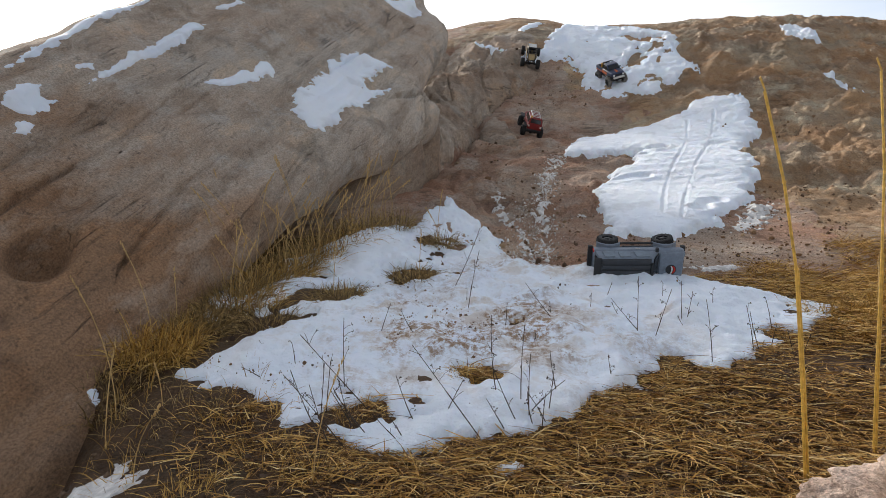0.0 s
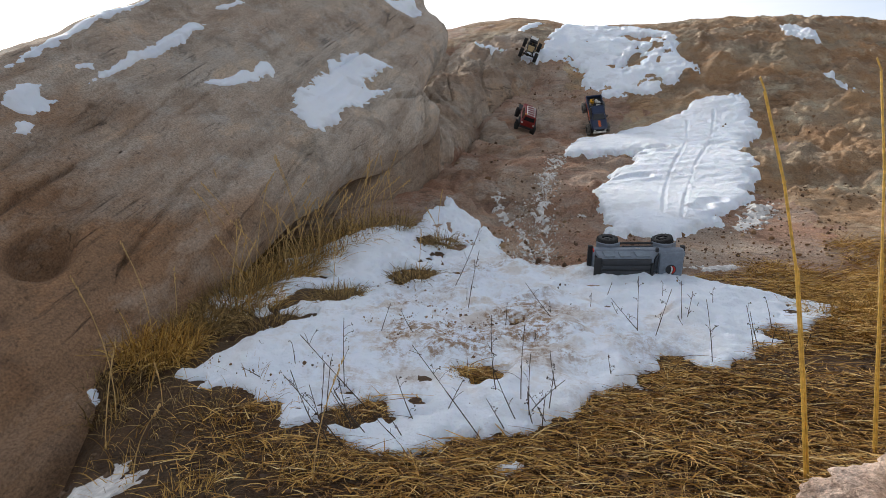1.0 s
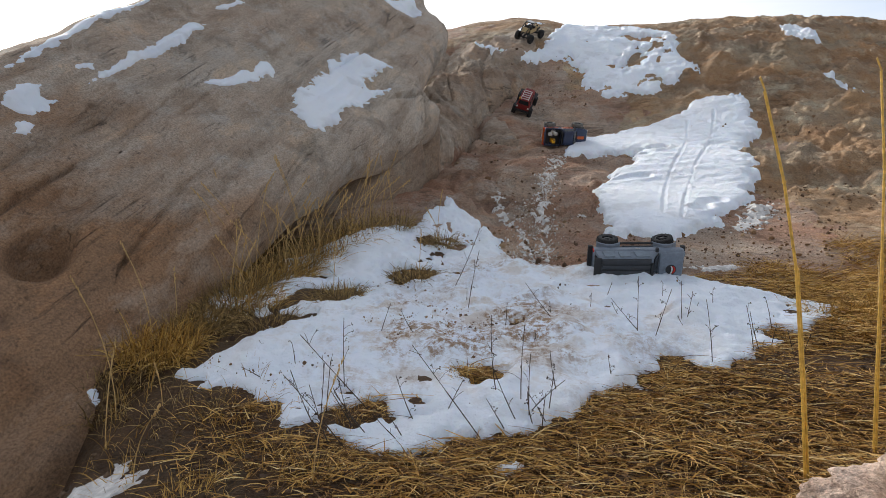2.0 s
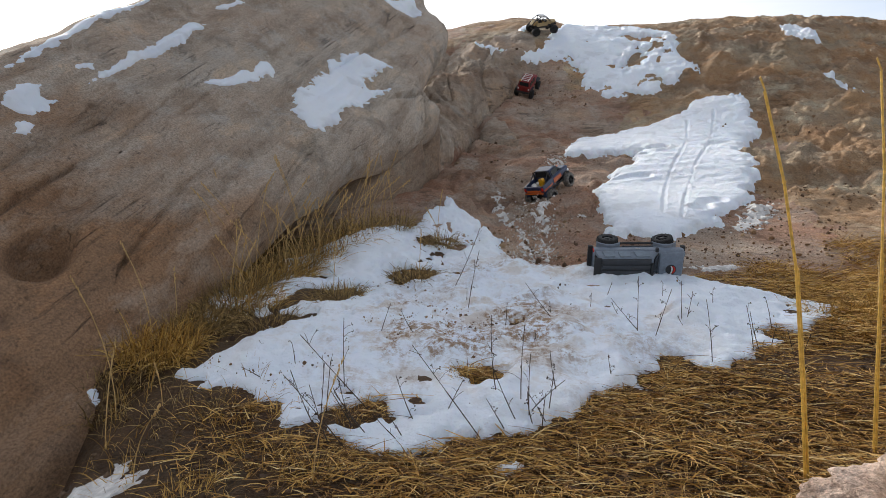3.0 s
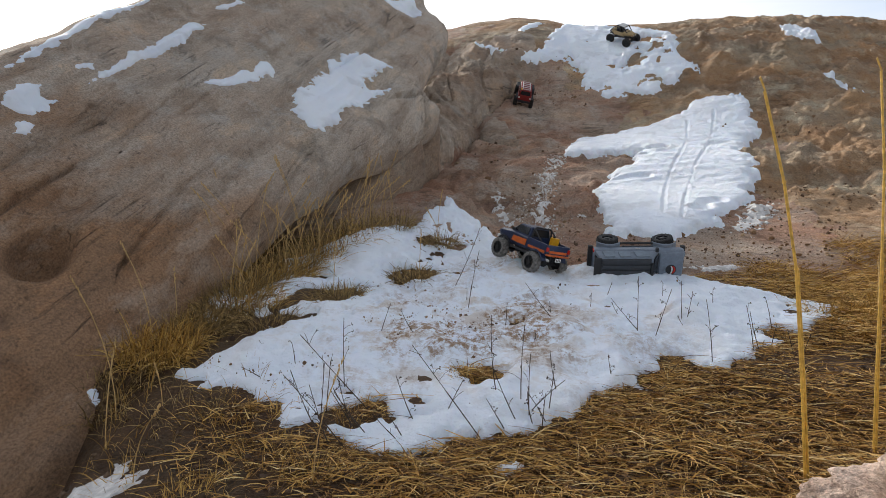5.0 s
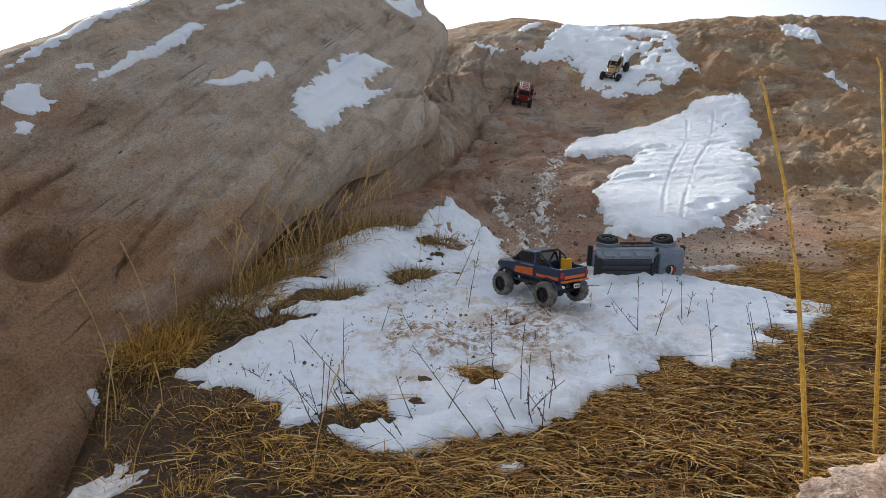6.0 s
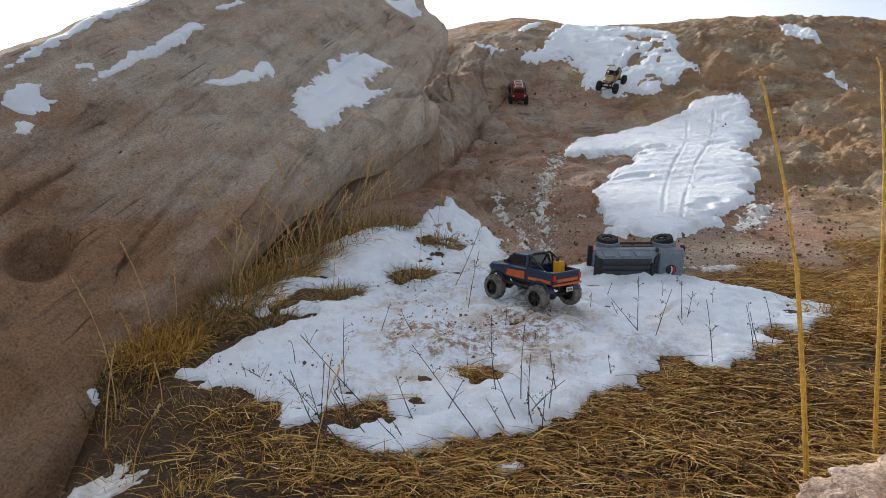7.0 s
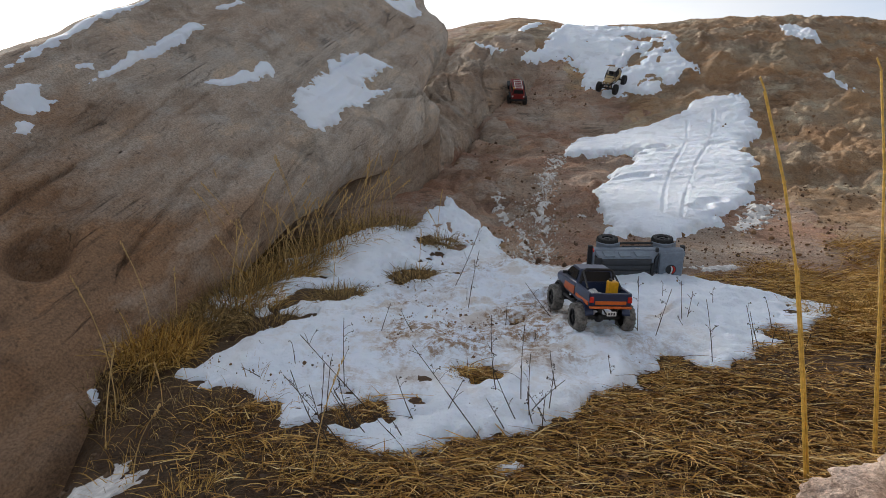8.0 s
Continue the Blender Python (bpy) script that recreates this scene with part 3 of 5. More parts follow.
for outline in ([(4.15, 7.88), (4.40, 7.63), (4.38, 7.31), (4.30, 7.25), (4.10, 7.5)], [(3.93, 6.66), (4.05, 6.54), (4.10, 6.16), (4.02, 6.25), (3.95, 6.5)],
                [(-1.19, 2.01), (-1.14, 2.05), (-1.08, 2.0), (-1.10, 1.95), (-1.16, 1.97)],
                [(-1.12, 2.9), (-0.98, 3.1), (-0.90, 2.76), (-0.93, 2.50), (-1.00, 2.57), (-0.99, 2.66)], [(1.0, 8.45), (1.3, 8.75), (1.37, 8.7), (1.05, 8.25)],
 [(0.14, 1.49), (0.17, 1.50), (0.17, 1.46), (0.14, 1.46)]):
    snow_sheet("thin melting scrap of snow on the hillside", outline, hill, UP, 0.016, SNOW, 0.012, 0.035, 11.0, seed=17, relief_amp=0.006)



# frozen slush streaking down the gully and thin crusts left beside the slope
for outline, seed, rag, fine in (([(0.97, 5.42), (0.83, 5.10), (0.74, 4.75), (0.64, 4.3), (0.60, 3.9), (0.55, 3.5), (0.58, 3.48), (0.64, 3.9), (0.69, 4.3), (0.78, 4.75), (0.87, 5.08), (1.0, 5.38)], 211, 0.085, 24.0),
                                 ([(0.42, 4.75), (0.36, 4.45), (0.46, 4.0), (0.50, 3.6), (0.52, 3.62), (0.49, 4.0), (0.40, 4.45)], 223, 0.07, 24.0), ([(0.96, 4.30), (0.84, 4.05), (0.86, 4.02), (0.99, 4.25)], 227, 0.055, 22.0),
                                 ([(1.74, 3.82), (2.08, 4.2), (2.2, 4.25), (2.05, 3.98), (1.8, 3.75)], 229, 0.07, 24.0), ([(-0.94, 1.57), (-0.90, 1.62), (-0.82, 1.62), (-0.74, 1.57), (-0.74, 1.50), (-0.88, 1.50)], 239, 0.05, 12.0), ([(1.25, 3.32), (1.55, 3.30), (1.56, 3.26), (1.27, 3.27)], 233, 0.05, 20.0)):
    snow_sheet("patchy frozen slush frosting the broken rock", outline, hill, UP, 0.0105, FROST, 0.007, 0.8 * rag, 1.5 * fine, seed=seed, relief_amp=0.014)


# ---- toy vehicles; x forward, y to their left, z up, origin on the ground between the wheels ----
DUSTY_RUBBER = plain("dusty_rubber", (0.20, 0.19, 0.175), 0.95, wear=0.75, scale=45)
PLASTIC = plain("black_plastic", (0.018, 0.018, 0.02), 0.6)
CHASSIS = plain("dark_metal_chassis", (0.05, 0.05, 0.055), 0.45, 0.6)
STEEL = plain("bright_steel", (0.45, 0.45, 0.46), 0.3, 0.9)
GLASS = plain("dark_tinted_window", (0.015, 0.018, 0.022), 0.08, wear=0.1)
CLEAR = plain("pale_window_sheet", (0.20, 0.24, 0.28), 0.12, wear=0.2)
ORANGE = plain("orange_paint", (0.62, 0.13, 0.02), 0.4)
RED_LENS = plain("red_tail_lens", (0.55, 0.03, 0.02), 0.2)
YELLOW = plain("yellow_plastic", (0.72, 0.36, 0.01), 0.4)
WHITE = plain("white_plastic", (0.72, 0.72, 0.70), 0.5)
DARK_GREY = plain("dark_grey_roof_plastic", (0.035, 0.04, 0.048), 0.6)


def box(bm, x0, x1, y0, y1, z0, z1, bevel=0.0):
    m = Matrix.Translation(((x0 + x1) / 2, (y0 + y1) / 2, (z0 + z1) / 2)) @ Matrix.Diagonal((x1 - x0, y1 - y0, z1 - z0, 1))
    made = bmesh.ops.create_cube(bm, size=1, matrix=m)["verts"]
    if bevel:
        edges = list({e for v in made for e in v.link_edges})
        bmesh.ops.bevel(bm, geom=edges, offset=bevel, segments=2, affect="EDGES", profile=0.6)
    return bm


def a_box(*size, bevel=0.003):
    return box(bmesh.new(), *size, bevel)


def tube(bm, points, r, sides=8):
    rings = []
    pts = [Vector(p) for p in points]
    for i, p in enumerate(pts):
        way = (pts[min(i + 1, len(pts) - 1)] - pts[max(i - 1, 0)]).normalized()
        a = way.orthogonal().normalized() if i == 0 else (a - way * a.dot(way)).normalized()
        b = way.cross(a)
        rings.append([bm.verts.new(p + r * (math.cos(k * 2 * math.pi / sides) * a + math.sin(k * 2 * math.pi / sides) * b)) for k in range(sides)])
    for q, w in zip(rings, rings[1:]):
        for k in range(sides):
            bm.faces.new((q[k], q[(k + 1) % sides], w[(k + 1) % sides], w[k]))
    bm.faces.new(rings[0][::-1])
    bm.faces.new(rings[-1])
    return bm


def a_tube(points, r, sides=8):
    return tube(bmesh.new(), points, r, sides)


def loft(sections, bevel=0.006):
    """Skin over rings of equal length; each section is (x, [(y, z), ...])."""
    bm = bmesh.new()
    rings = [[bm.verts.new((x, y, z)) for y, z in ring] for x, ring in sections]
    for a, b in zip(rings, rings[1:]):
        for k in range(len(a)):
            bm.faces.new((a[k], a[(k + 1) % len(a)], b[(k + 1) % len(a)], b[k]))
    bm.faces.new(rings[0][::-1])
    bm.faces.new(rings[-1])
    bmesh.ops.recalc_face_normals(bm, faces=bm.faces)
    if bevel:
        sharp = [e for e in bm.edges if e.calc_face_angle(0) > 0.35]
        bmesh.ops.bevel(bm, geom=sharp, offset=bevel, segments=2, affect="EDGES", profile=0.6)
    return bm


def hull(x_low0, x_low1, x_up0, x_up1, half_low, half_up, z0, z1, bevel=0.006):
    """A block that tapers from a lower to an upper rectangle."""
    bm = bmesh.new()
    low = [bm.verts.new((x, y, z0)) for x, y in ((x_low0, -half_low), (x_low1, -half_low), (x_low1, half_low), (x_low0, half_low))]
    up = [bm.verts.new((x, y, z1)) for x, y in ((x_up0, -half_up), (x_up1, -half_up), (x_up1, half_up), (x_up0, half_up))]
    bm.faces.new(low[::-1])
    bm.faces.new(up)
    for k in range(4):
        bm.faces.new((low[k], low[(k + 1) % 4], up[(k + 1) % 4], up[k]))
    if bevel:
        bmesh.ops.bevel(bm, geom=list(bm.edges), offset=bevel, segments=2, affect="EDGES", profile=0.6)
    return bm


def plate(corners, thick=0.003):
    """A thin flat sheet over four corners, raised along its normal."""
    bm = bmesh.new()
    p = [Vector(c) for c in corners]
    n = (p[1] - p[0]).cross(p[2] - p[0]).normalized() * thick
    a, b = [bm.verts.new(q - n * 0.5) for q in p], [bm.verts.new(q + n) for q in p]
    bm.faces.new(a[::-1])
    bm.faces.new(b)
    for k in range(len(p)):
        bm.faces.new((a[k], a[(k + 1) % len(p)], b[(k + 1) % len(p)], b[k]))
    return bm


def disc(bm, centre, r, thick, axis="Y", segments=24):
    turn = {"Y": pose(*centre, 90), "Z": pose(*centre), "X": pose(*centre, 0, 90)}[axis]
    bmesh.ops.create_cone(bm, cap_ends=True, segments=segments, radius1=r, radius2=r, depth=thick, matrix=turn)
    return bm


def tyre_mesh(r, w, lugs=18):
    """A round-shouldered tyre about the y axis, with staggered lugs."""
    bm = bmesh.new()
    prof = [(0.58 * r, -0.40 * w), (0.72 * r, -0.5 * w), (0.88 * r, -0.49 * w), (0.945 * r, -0.36 * w), (0.955 * r, 0), (0.945 * r, 0.36 * w),
            (0.88 * r, 0.49 * w), (0.72 * r, 0.5 * w), (0.58 * r, 0.40 * w)]
    rings = []
    for k in range(36):
        a = k * 2 * math.pi / 36
        rings.append([bm.verts.new((q * math.cos(a), y, q * math.sin(a))) for q, y in prof])
    for k in range(36):
        a, b = rings[k], rings[(k + 1) % 36]
        for j in range(len(prof) - 1):
            bm.faces.new((a[j], a[j + 1], b[j + 1], b[j]))
    for f in bm.faces:
        f.smooth = True
    for k in range(lugs):
        for side in (-1, 1):
            a = (k + 0.25 * side) * 2 * math.pi / lugs
            m = Matrix.Rotation(-a, 4, "Y") @ pose(0.955 * r, side * 0.27 * w, 0, 0, 0, side * 14) @ pose(0, 0, 0, side * 24)
            bmesh.ops.create_cube(bm, size=1, matrix=m @ Matrix.Diagonal((0.09 * r, 0.42 * w, 0.17 * r, 1)))
    return bm


def rim_mesh(r, w, side):
    bm = bmesh.new()
    q = 0.6 * r
    bmesh.ops.create_cone(bm, cap_ends=False, segments=28, radius1=q, radius2=q, depth=0.8 * w, matrix=pose(0, 0, 0, 90))
    disc(bm, (0, side * 0.15 * w, 0), q * 0.98, 0.1 * w)
    disc(bm, (0, side * 0.30 * w, 0), q * 0.3, 0.3 * w, segments=12)
    for k in range(6):
        m = Matrix.Rotation(k * math.pi / 3, 4, "Y") @ pose(q * 0.6, side * 0.26 * w, 0)
        bmesh.ops.create_cube(bm, size=1, matrix=m @ Matrix.Diagonal((q * 0.75, 0.16 * w, q * 0.22, 1)))
    pts = [(q * 0.98 * math.cos(a), side * 0.42 * w, q * 0.98 * math.sin(a)) for a in np.linspace(0, 2 * math.pi, 29)]
    return tube(bm, pts, 0.045 * r, 6)


def add_wheel(car, x, y, r, w, rubber, rim, steer=0):
    bm = tyre_mesh(r, w)
    me = bpy.data.meshes.new("wheel")
    bm.to_mesh(me)
    bm.free()
    me.materials.append(rubber)
    hub = new("wheel", me)
    tagged(hub, "knobbly black rubber tyre")
    hub.parent = car
    hub.matrix_basis = pose(x, y, r, 0, 0, steer)
    part("rim", rim_mesh(r, w, 1 if y > 0 else -1), rim, hub, "spoked beadlock rim")
    return hub


def running_gear(car, base, track, r, ride):
    """Skid plate, two axles, links and four shocks."""
    part("skid_plate", hull(-base * 0.33, base * 0.33, -base * 0.38, base * 0.38, 0.028, 0.036, ride - 0.03, ride - 0.004), CHASSIS, car)
    for y in (-0.033, 0.033):
        part("frame_rail", a_box(-base * 0.72, base * 0.72, y - 0.006, y + 0.006, ride - 0.004, ride + 0.016), PLASTIC, car)
    for x in (-base / 2, base / 2):
        bm = a_tube([(x, -track * 0.4, r), (x, track * 0.4, r)], 0.011)
        bmesh.ops.create_uvsphere(bm, u_segments=12, v_segments=8, radius=0.022, matrix=pose(x, 0.012, r))
        part("axle", bm, PLASTIC, car)
        for y in (-0.04, 0.04):
            part("link", a_tube([(x, y, r - 0.012), (x * 0.3, y * 0.8, ride - 0.015)], 0.004, 6), CHASSIS, car)
            bm = a_tube([(x, y * 1.5, r + 0.004), (x * 0.93, y, ride + 0.045)], 0.005, 8)
            tube(bm, [(x * 0.985, y * 1.42, r + 0.015), (x * 0.945, y * 1.1, ride + 0.03)], 0.009, 10)
            part("shock_absorber", bm, CHASSIS, car)


def mud_flare(car, x, side, r, paint, half):
    pts = [(x + 1.12 * r * math.cos(a), side * half, r + 1.12 * r * math.sin(a) + 0.004) for a in np.linspace(math.radians(20), math.radians(160), 9)]
    bm = bmesh.new()
    rows = []
    for p in pts:
        rows.append([bm.verts.new((p[0], p[1] + side * dy, p[2] + dz)) for dy, dz in ((-0.03, 0.008), (0.004, 0.004), (0.006, -0.004), (-0.03, 0.0))])
    for a, b in zip(rows, rows[1:]):
        for k in range(4):
            bm.faces.new((a[k], a[(k + 1) % 4], b[(k + 1) % 4], b[k]))
    bm.faces.new(rows[0][::-1])
    bm.faces.new(rows[-1])
    bmesh.ops.recalc_face_normals(bm, faces=bm.faces)
    return part("fender_flare", bm, paint, car)


def body_ring(half, z0, z1, tuck=0.012):
    return [(-half + tuck, z0), (half - tuck, z0), (half, z0 + 0.02), (half, z1 - 0.012), (half - 0.012, z1), (-half + 0.012, z1), (-half, z1 - 0.012), (-half, z0 + 0.02)]


def build_pickup():
    car = tagged(new("toy_pickup"), "dark blue and orange toy pickup truck with snowy knobbly tyres", "toy truck")
    base, half = 0.31, 0.094
    running_gear(car, base, 0.21, 0.062, 0.105)
    # nose and cab base
    part("body", loft([(-0.055, body_ring(half, 0.115, 0.192)), (0.09, body_ring(half, 0.115, 0.194)), (0.12, body_ring(half, 0.122, 0.192)),
                       (0.205, body_ring(half * 0.96, 0.128, 0.182)), (0.232, body_ring(half * 0.88, 0.132, 0.172))], 0.004), PAINT_BLUE, car)
    # load bed
    for y in (-1, 1):
        part("bed_side", loft([(-0.232, [(y * (half - 0.012), 0.130), (y * half, 0.132), (y * half, 0.190), (y * (half - 0.012), 0.190)]),
                               (-0.055, [(y * (half - 0.012), 0.120), (y * half, 0.122), (y * half, 0.192), (y * (half - 0.012), 0.192)])], 0.003), PAINT_BLUE, car)
    part("bed_floor", a_box(-0.228, -0.055, -half + 0.012, half - 0.012, 0.136, 0.142, bevel=0), PLASTIC, car)
    tail = part("tailgate", a_box(-0.236, -0.224, -half + 0.006, half - 0.006, 0.136, 0.190), PAINT_BLUE, car)
    for y in (-1, 1):
        part("tail_light", a_box(-0.240, -0.233, min(y * 0.074, y * 0.093), max(y * 0.074, y * 0.093), 0.150, 0.176), RED_LENS, car, "red tail light lens")
        part("headlight", disc(bmesh.new(), (0.233, y * 0.062, 0.154), 0.012, 0.008, "X"), WHITE, car, "round clear headlight")
    part("tailgate_stripe", a_box(-0.240, -0.2365, -0.068, 0.068, 0.143, 0.158, bevel=0.001), ORANGE, tail, "broad orange stripe")
    part("rear_bumper", a_box(-0.246, -0.234, -0.092, 0.092, 0.126, 0.136), ORANGE, car, "orange rear bumper bar")
    part("front_bumper", a_box(0.228, 0.252, -0.075, 0.075, 0.112, 0.132), WHITE, car, "pale front bumper")
    part("hood_stripe", plate([(0.125, -0.014, 0.1925), (0.20, -0.014, 0.1835), (0.20, 0.014, 0.1835), (0.125, 0.014, 0.1925)], 0.002), ORANGE, car, "orange hood stripe")
    plate_ob = part("number_plate", a_box(-0.256, -0.2505, -0.022, 0.018, 0.098, 0.118, bevel=0.001), WHITE, car, "white plate with unreadable dark bars")
    for y0 in (-0.016, -0.004, 0.007):
        part("plate_bar", a_box(-0.2572, -0.2558, y0, y0 + 0.007, 0.103, 0.113, bevel=0), PLASTIC, plate_ob)
    part("grille", a_box(0.229, 0.2345, -0.046, 0.046, 0.142, 0.166, bevel=0.002), PLASTIC, car)
    # cab with its windows
    part("cab", hull(-0.058, 0.118, -0.045, 0.052, half - 0.006, half - 0.024, 0.186, 0.250, 0.007), PAINT_BLUE, car)
    part("windshield", plate([(0.113, -0.074, 0.196), (0.113, 0.074, 0.196), (0.064, 0.062, 0.243), (0.064, -0.062, 0.243)]), GLASS, car)
    part("rear_window", plate([(-0.0585, 0.07, 0.198), (-0.0585, -0.07, 0.198), (-0.0495, -0.06, 0.240), (-0.0495, 0.06, 0.240)]), GLASS, car)
    for y in (-1, 1):
        corners = [(-0.042, y * 0.0865, 0.198), (0.098, y * 0.0865, 0.198), (0.052, y * 0.0745, 0.240), (-0.036, y * 0.0745, 0.240)]
        part("side_window", plate(corners if y < 0 else corners[::-1]), GLASS, car)
        door = [(-0.05, y * (half + 0.0005), 0.134), (0.085, y * (half + 0.0005), 0.134), (0.075, y * (half + 0.0005), 0.166), (-0.05, y * (half + 0.0005), 0.172)]
        part("door_panel", plate(door if y < 0 else door[::-1], 0.002), ORANGE, car, "orange lower door panel")
        low = [(-0.225, y * (half + 0.0005), 0.137), (-0.075, y * (half + 0.0005), 0.137), (-0.075, y * (half + 0.0005), 0.150), (-0.225, y * (half + 0.0005), 0.152)]
        part("side_stripe", plate(low if y < 0 else low[::-1], 0.002), ORANGE, car, "orange side stripe")
        part("rocker_bar", a_tube([(-0.085, y * 0.09, 0.098), (0.085, y * 0.09, 0.098)], 0.007), PLASTIC, car)
        part("mirror", a_box(0.075, 0.088, min(y * 0.088, y * 0.108), max(y * 0.088, y * 0.108), 0.198, 0.212, bevel=0.002), PLASTIC, car)
        for x in (-base / 2, base / 2):
            mud_flare(car, x, y, 0.064, PAINT_BLUE if x < 0 else PLASTIC, half)
    # roll bar over the bed
    part("roll_bar", a_tube([(-0.07, -0.076, 0.19), (-0.068, -0.07, 0.242), (-0.068, -0.055, 0.254), (-0.068, 0.055, 0.254), (-0.068, 0.07, 0.242), (-0.07, 0.076, 0.19)], 0.0055), PLASTIC, car)
    for y in (-0.068, 0.068):
        part("roll_bar_brace", a_tube([(-0.068, y, 0.246), (-0.16, y * 1.1, 0.19)], 0.0045), PLASTIC, car)
    can = part("canister", a_box(-0.165, -0.125, -0.060, -0.018, 0.142, 0.222, bevel=0.005), YELLOW, car, "yellow fuel canister in the bed")
    part("cap", disc(bmesh.new(), (-0.145, -0.030, 0.226), 0.008, 0.01, "Z", 12), PLASTIC, can)
    for q in ((-0.11, 0.03), (-0.17, 0.025), (-0.14, 0.055)):
        bm = bmesh.new()
        bmesh.ops.create_icosphere(bm, subdivisions=2, radius=0.024, matrix=pose(q[0], q[1], 0.158) @ Matrix.Diagonal((1.1, 0.9, 0.8, 1)))
        for v in bm.verts:
            v.co += 0.004 * noise.noise_vector(v.co * 60)
        part("bed_cargo", bm, WHITE, car, "pale bundled cargo in the bed")
    wheels = [add_wheel(car, x, y, 0.062, 0.050, DUSTY_RUBBER, PLASTIC) for x in (-base / 2, base / 2) for y in (-0.108, 0.108)]
    return car, wheels


def build_suv():
    car = tagged(new("toy_suv"), "slate grey toy off-road wagon lying on its side in snow", "toy car")
    base, half = 0.285, 0.092
    running_gear(car, base, 0.20, 0.055, 0.09)
    part("body", loft([(-0.225, body_ring(half, 0.10, 0.170)), (0.09, body_ring(half, 0.095, 0.172)), (0.215, body_ring(half * 0.97, 0.10, 0.164)), (0.232, body_ring(half * 0.93, 0.105, 0.155))], 0.005), PAINT_GREY, car)
    part("cabin", hull(-0.222, 0.098, -0.205, 0.055, half - 0.004, half - 0.020, 0.165, 0.232, 0.008), PAINT_GREY, car)
    part("windshield", plate([(0.096, -0.078, 0.176), (0.096, 0.078, 0.176), (0.063, 0.066, 0.225), (0.063, -0.066, 0.225)]), GLASS, car)
    for y in (-1, 1):
        for x0, x1 in ((-0.19, -0.125), (-0.112, -0.045), (-0.032, 0.05)):
            corners = [(x0, y * 0.0885, 0.178), (x1, y * 0.0885, 0.178), (x1 - 0.008, y * 0.0765, 0.220), (x0 + 0.008, y * 0.0765, 0.220)]
            part("side_window", plate(corners if y < 0 else corners[::-1]), CLEAR, car, "pale reflecting side window")
        part("rock_slider", a_tube([(-0.09, y * 0.098, 0.088), (0.09, y * 0.098, 0.088)], 0.007), PLASTIC, car)
        part("mirror", a_box(0.075, 0.090, min(y * 0.09, y * 0.112), max(y * 0.09, y * 0.112), 0.178, 0.196, bevel=0.003), PLASTIC, car)
        part("headlight", disc(bmesh.new(), (0.233, y * 0.06, 0.138), 0.014, 0.008, "X"), CLEAR, car)
        part("tail_light", a_box(-0.230, -0.224, min(y * 0.074, y * 0.088), max(y * 0.074, y * 0.088), 0.125, 0.155, bevel=0.002), RED_LENS, car)
        for x in (-base / 2, base / 2):
            mud_flare(car, x, y, 0.058, PAINT_GREY, half + 0.01)
        part("fender_trim", a_box(-0.08, 0.08, min(y * 0.092, y * 0.096), max(y * 0.092, y * 0.096), 0.112, 0.120, bevel=0.001), PLASTIC, car)
    part("rear_window", plate([(-0.2235, 0.07, 0.178), (-0.2235, -0.07, 0.178), (-0.2105, -0.06, 0.222), (-0.2105, 0.06, 0.222)]), GLASS, car)
    roof = part("roof_panel", a_box(-0.200, 0.048, -0.070, 0.070, 0.230, 0.236, bevel=0.002), DARK_GREY, car, "dark ribbed roof panel")
    for k in range(5):
        y = -0.058 + k * 0.029
        part("roof_rib", a_box(-0.195, 0.044, y - 0.009, y + 0.009, 0.2355, 0.2425, bevel=0.002), DARK_GREY, roof)
    part("rear_bumper", a_box(-0.248, -0.224, -0.090, 0.090, 0.086, 0.108), PLASTIC, car)
    part("front_bumper", a_box(0.228, 0.250, -0.088, 0.088, 0.084, 0.108), PLASTIC, car)
    part("spoiler", a_box(-0.236, -0.200, -0.075, 0.075, 0.226, 0.236), PLASTIC, car)
    hood = part("hood", hull(0.10, 0.228, 0.105, 0.222, 0.080, 0.074, 0.164, 0.178, 0.004), PAINT_GREY, car)
    part("emblem", disc(bmesh.new(), (0.165, -0.012, 0.179), 0.027, 0.003, "Z"), PLASTIC, hood, "round dark emblem disc")
    part("emblem_arc", a_tube([(0.165 + 0.018 * math.cos(a), -0.012 + 0.018 * math.sin(a), 0.181) for a in np.linspace(-1.3, 1.3, 14)], 0.0045, 6), RED_LENS, hood, "red emblem arc")
    part("emblem_bar", a_tube([(0.160 + 0.010 * math.cos(a), -0.012 + 0.022 * math.sin(a), 0.182) for a in np.linspace(-1.2, 1.2, 8)], 0.0035, 6), WHITE, hood, "white curved emblem mark")
    part("snorkel", a_tube([(0.10, -0.086, 0.165), (0.098, -0.090, 0.18), (0.066, -0.080, 0.232), (0.058, -0.078, 0.25), (0.072, -0.078, 0.252)], 0.007), PLASTIC, car)
    part("wiper", a_tube([(0.098, 0.04, 0.178), (0.088, 0.0, 0.196)], 0.002, 6), PLASTIC, car)
    part("door_handle", a_box(-0.02, 0.005, 0.092, 0.097, 0.152, 0.158, bevel=0.001), STEEL, car, "bright door handle")
    part("light_bar", a_box(0.045, 0.058, -0.05, 0.05, 0.236, 0.25, bevel=0.003), PLASTIC, car)
    wheels = [add_wheel(car, x, y, 0.055, 0.042, RUBBER, CHASSIS) for x in (-base / 2, base / 2) for y in (-0.098, 0.098)]
    return car, wheels


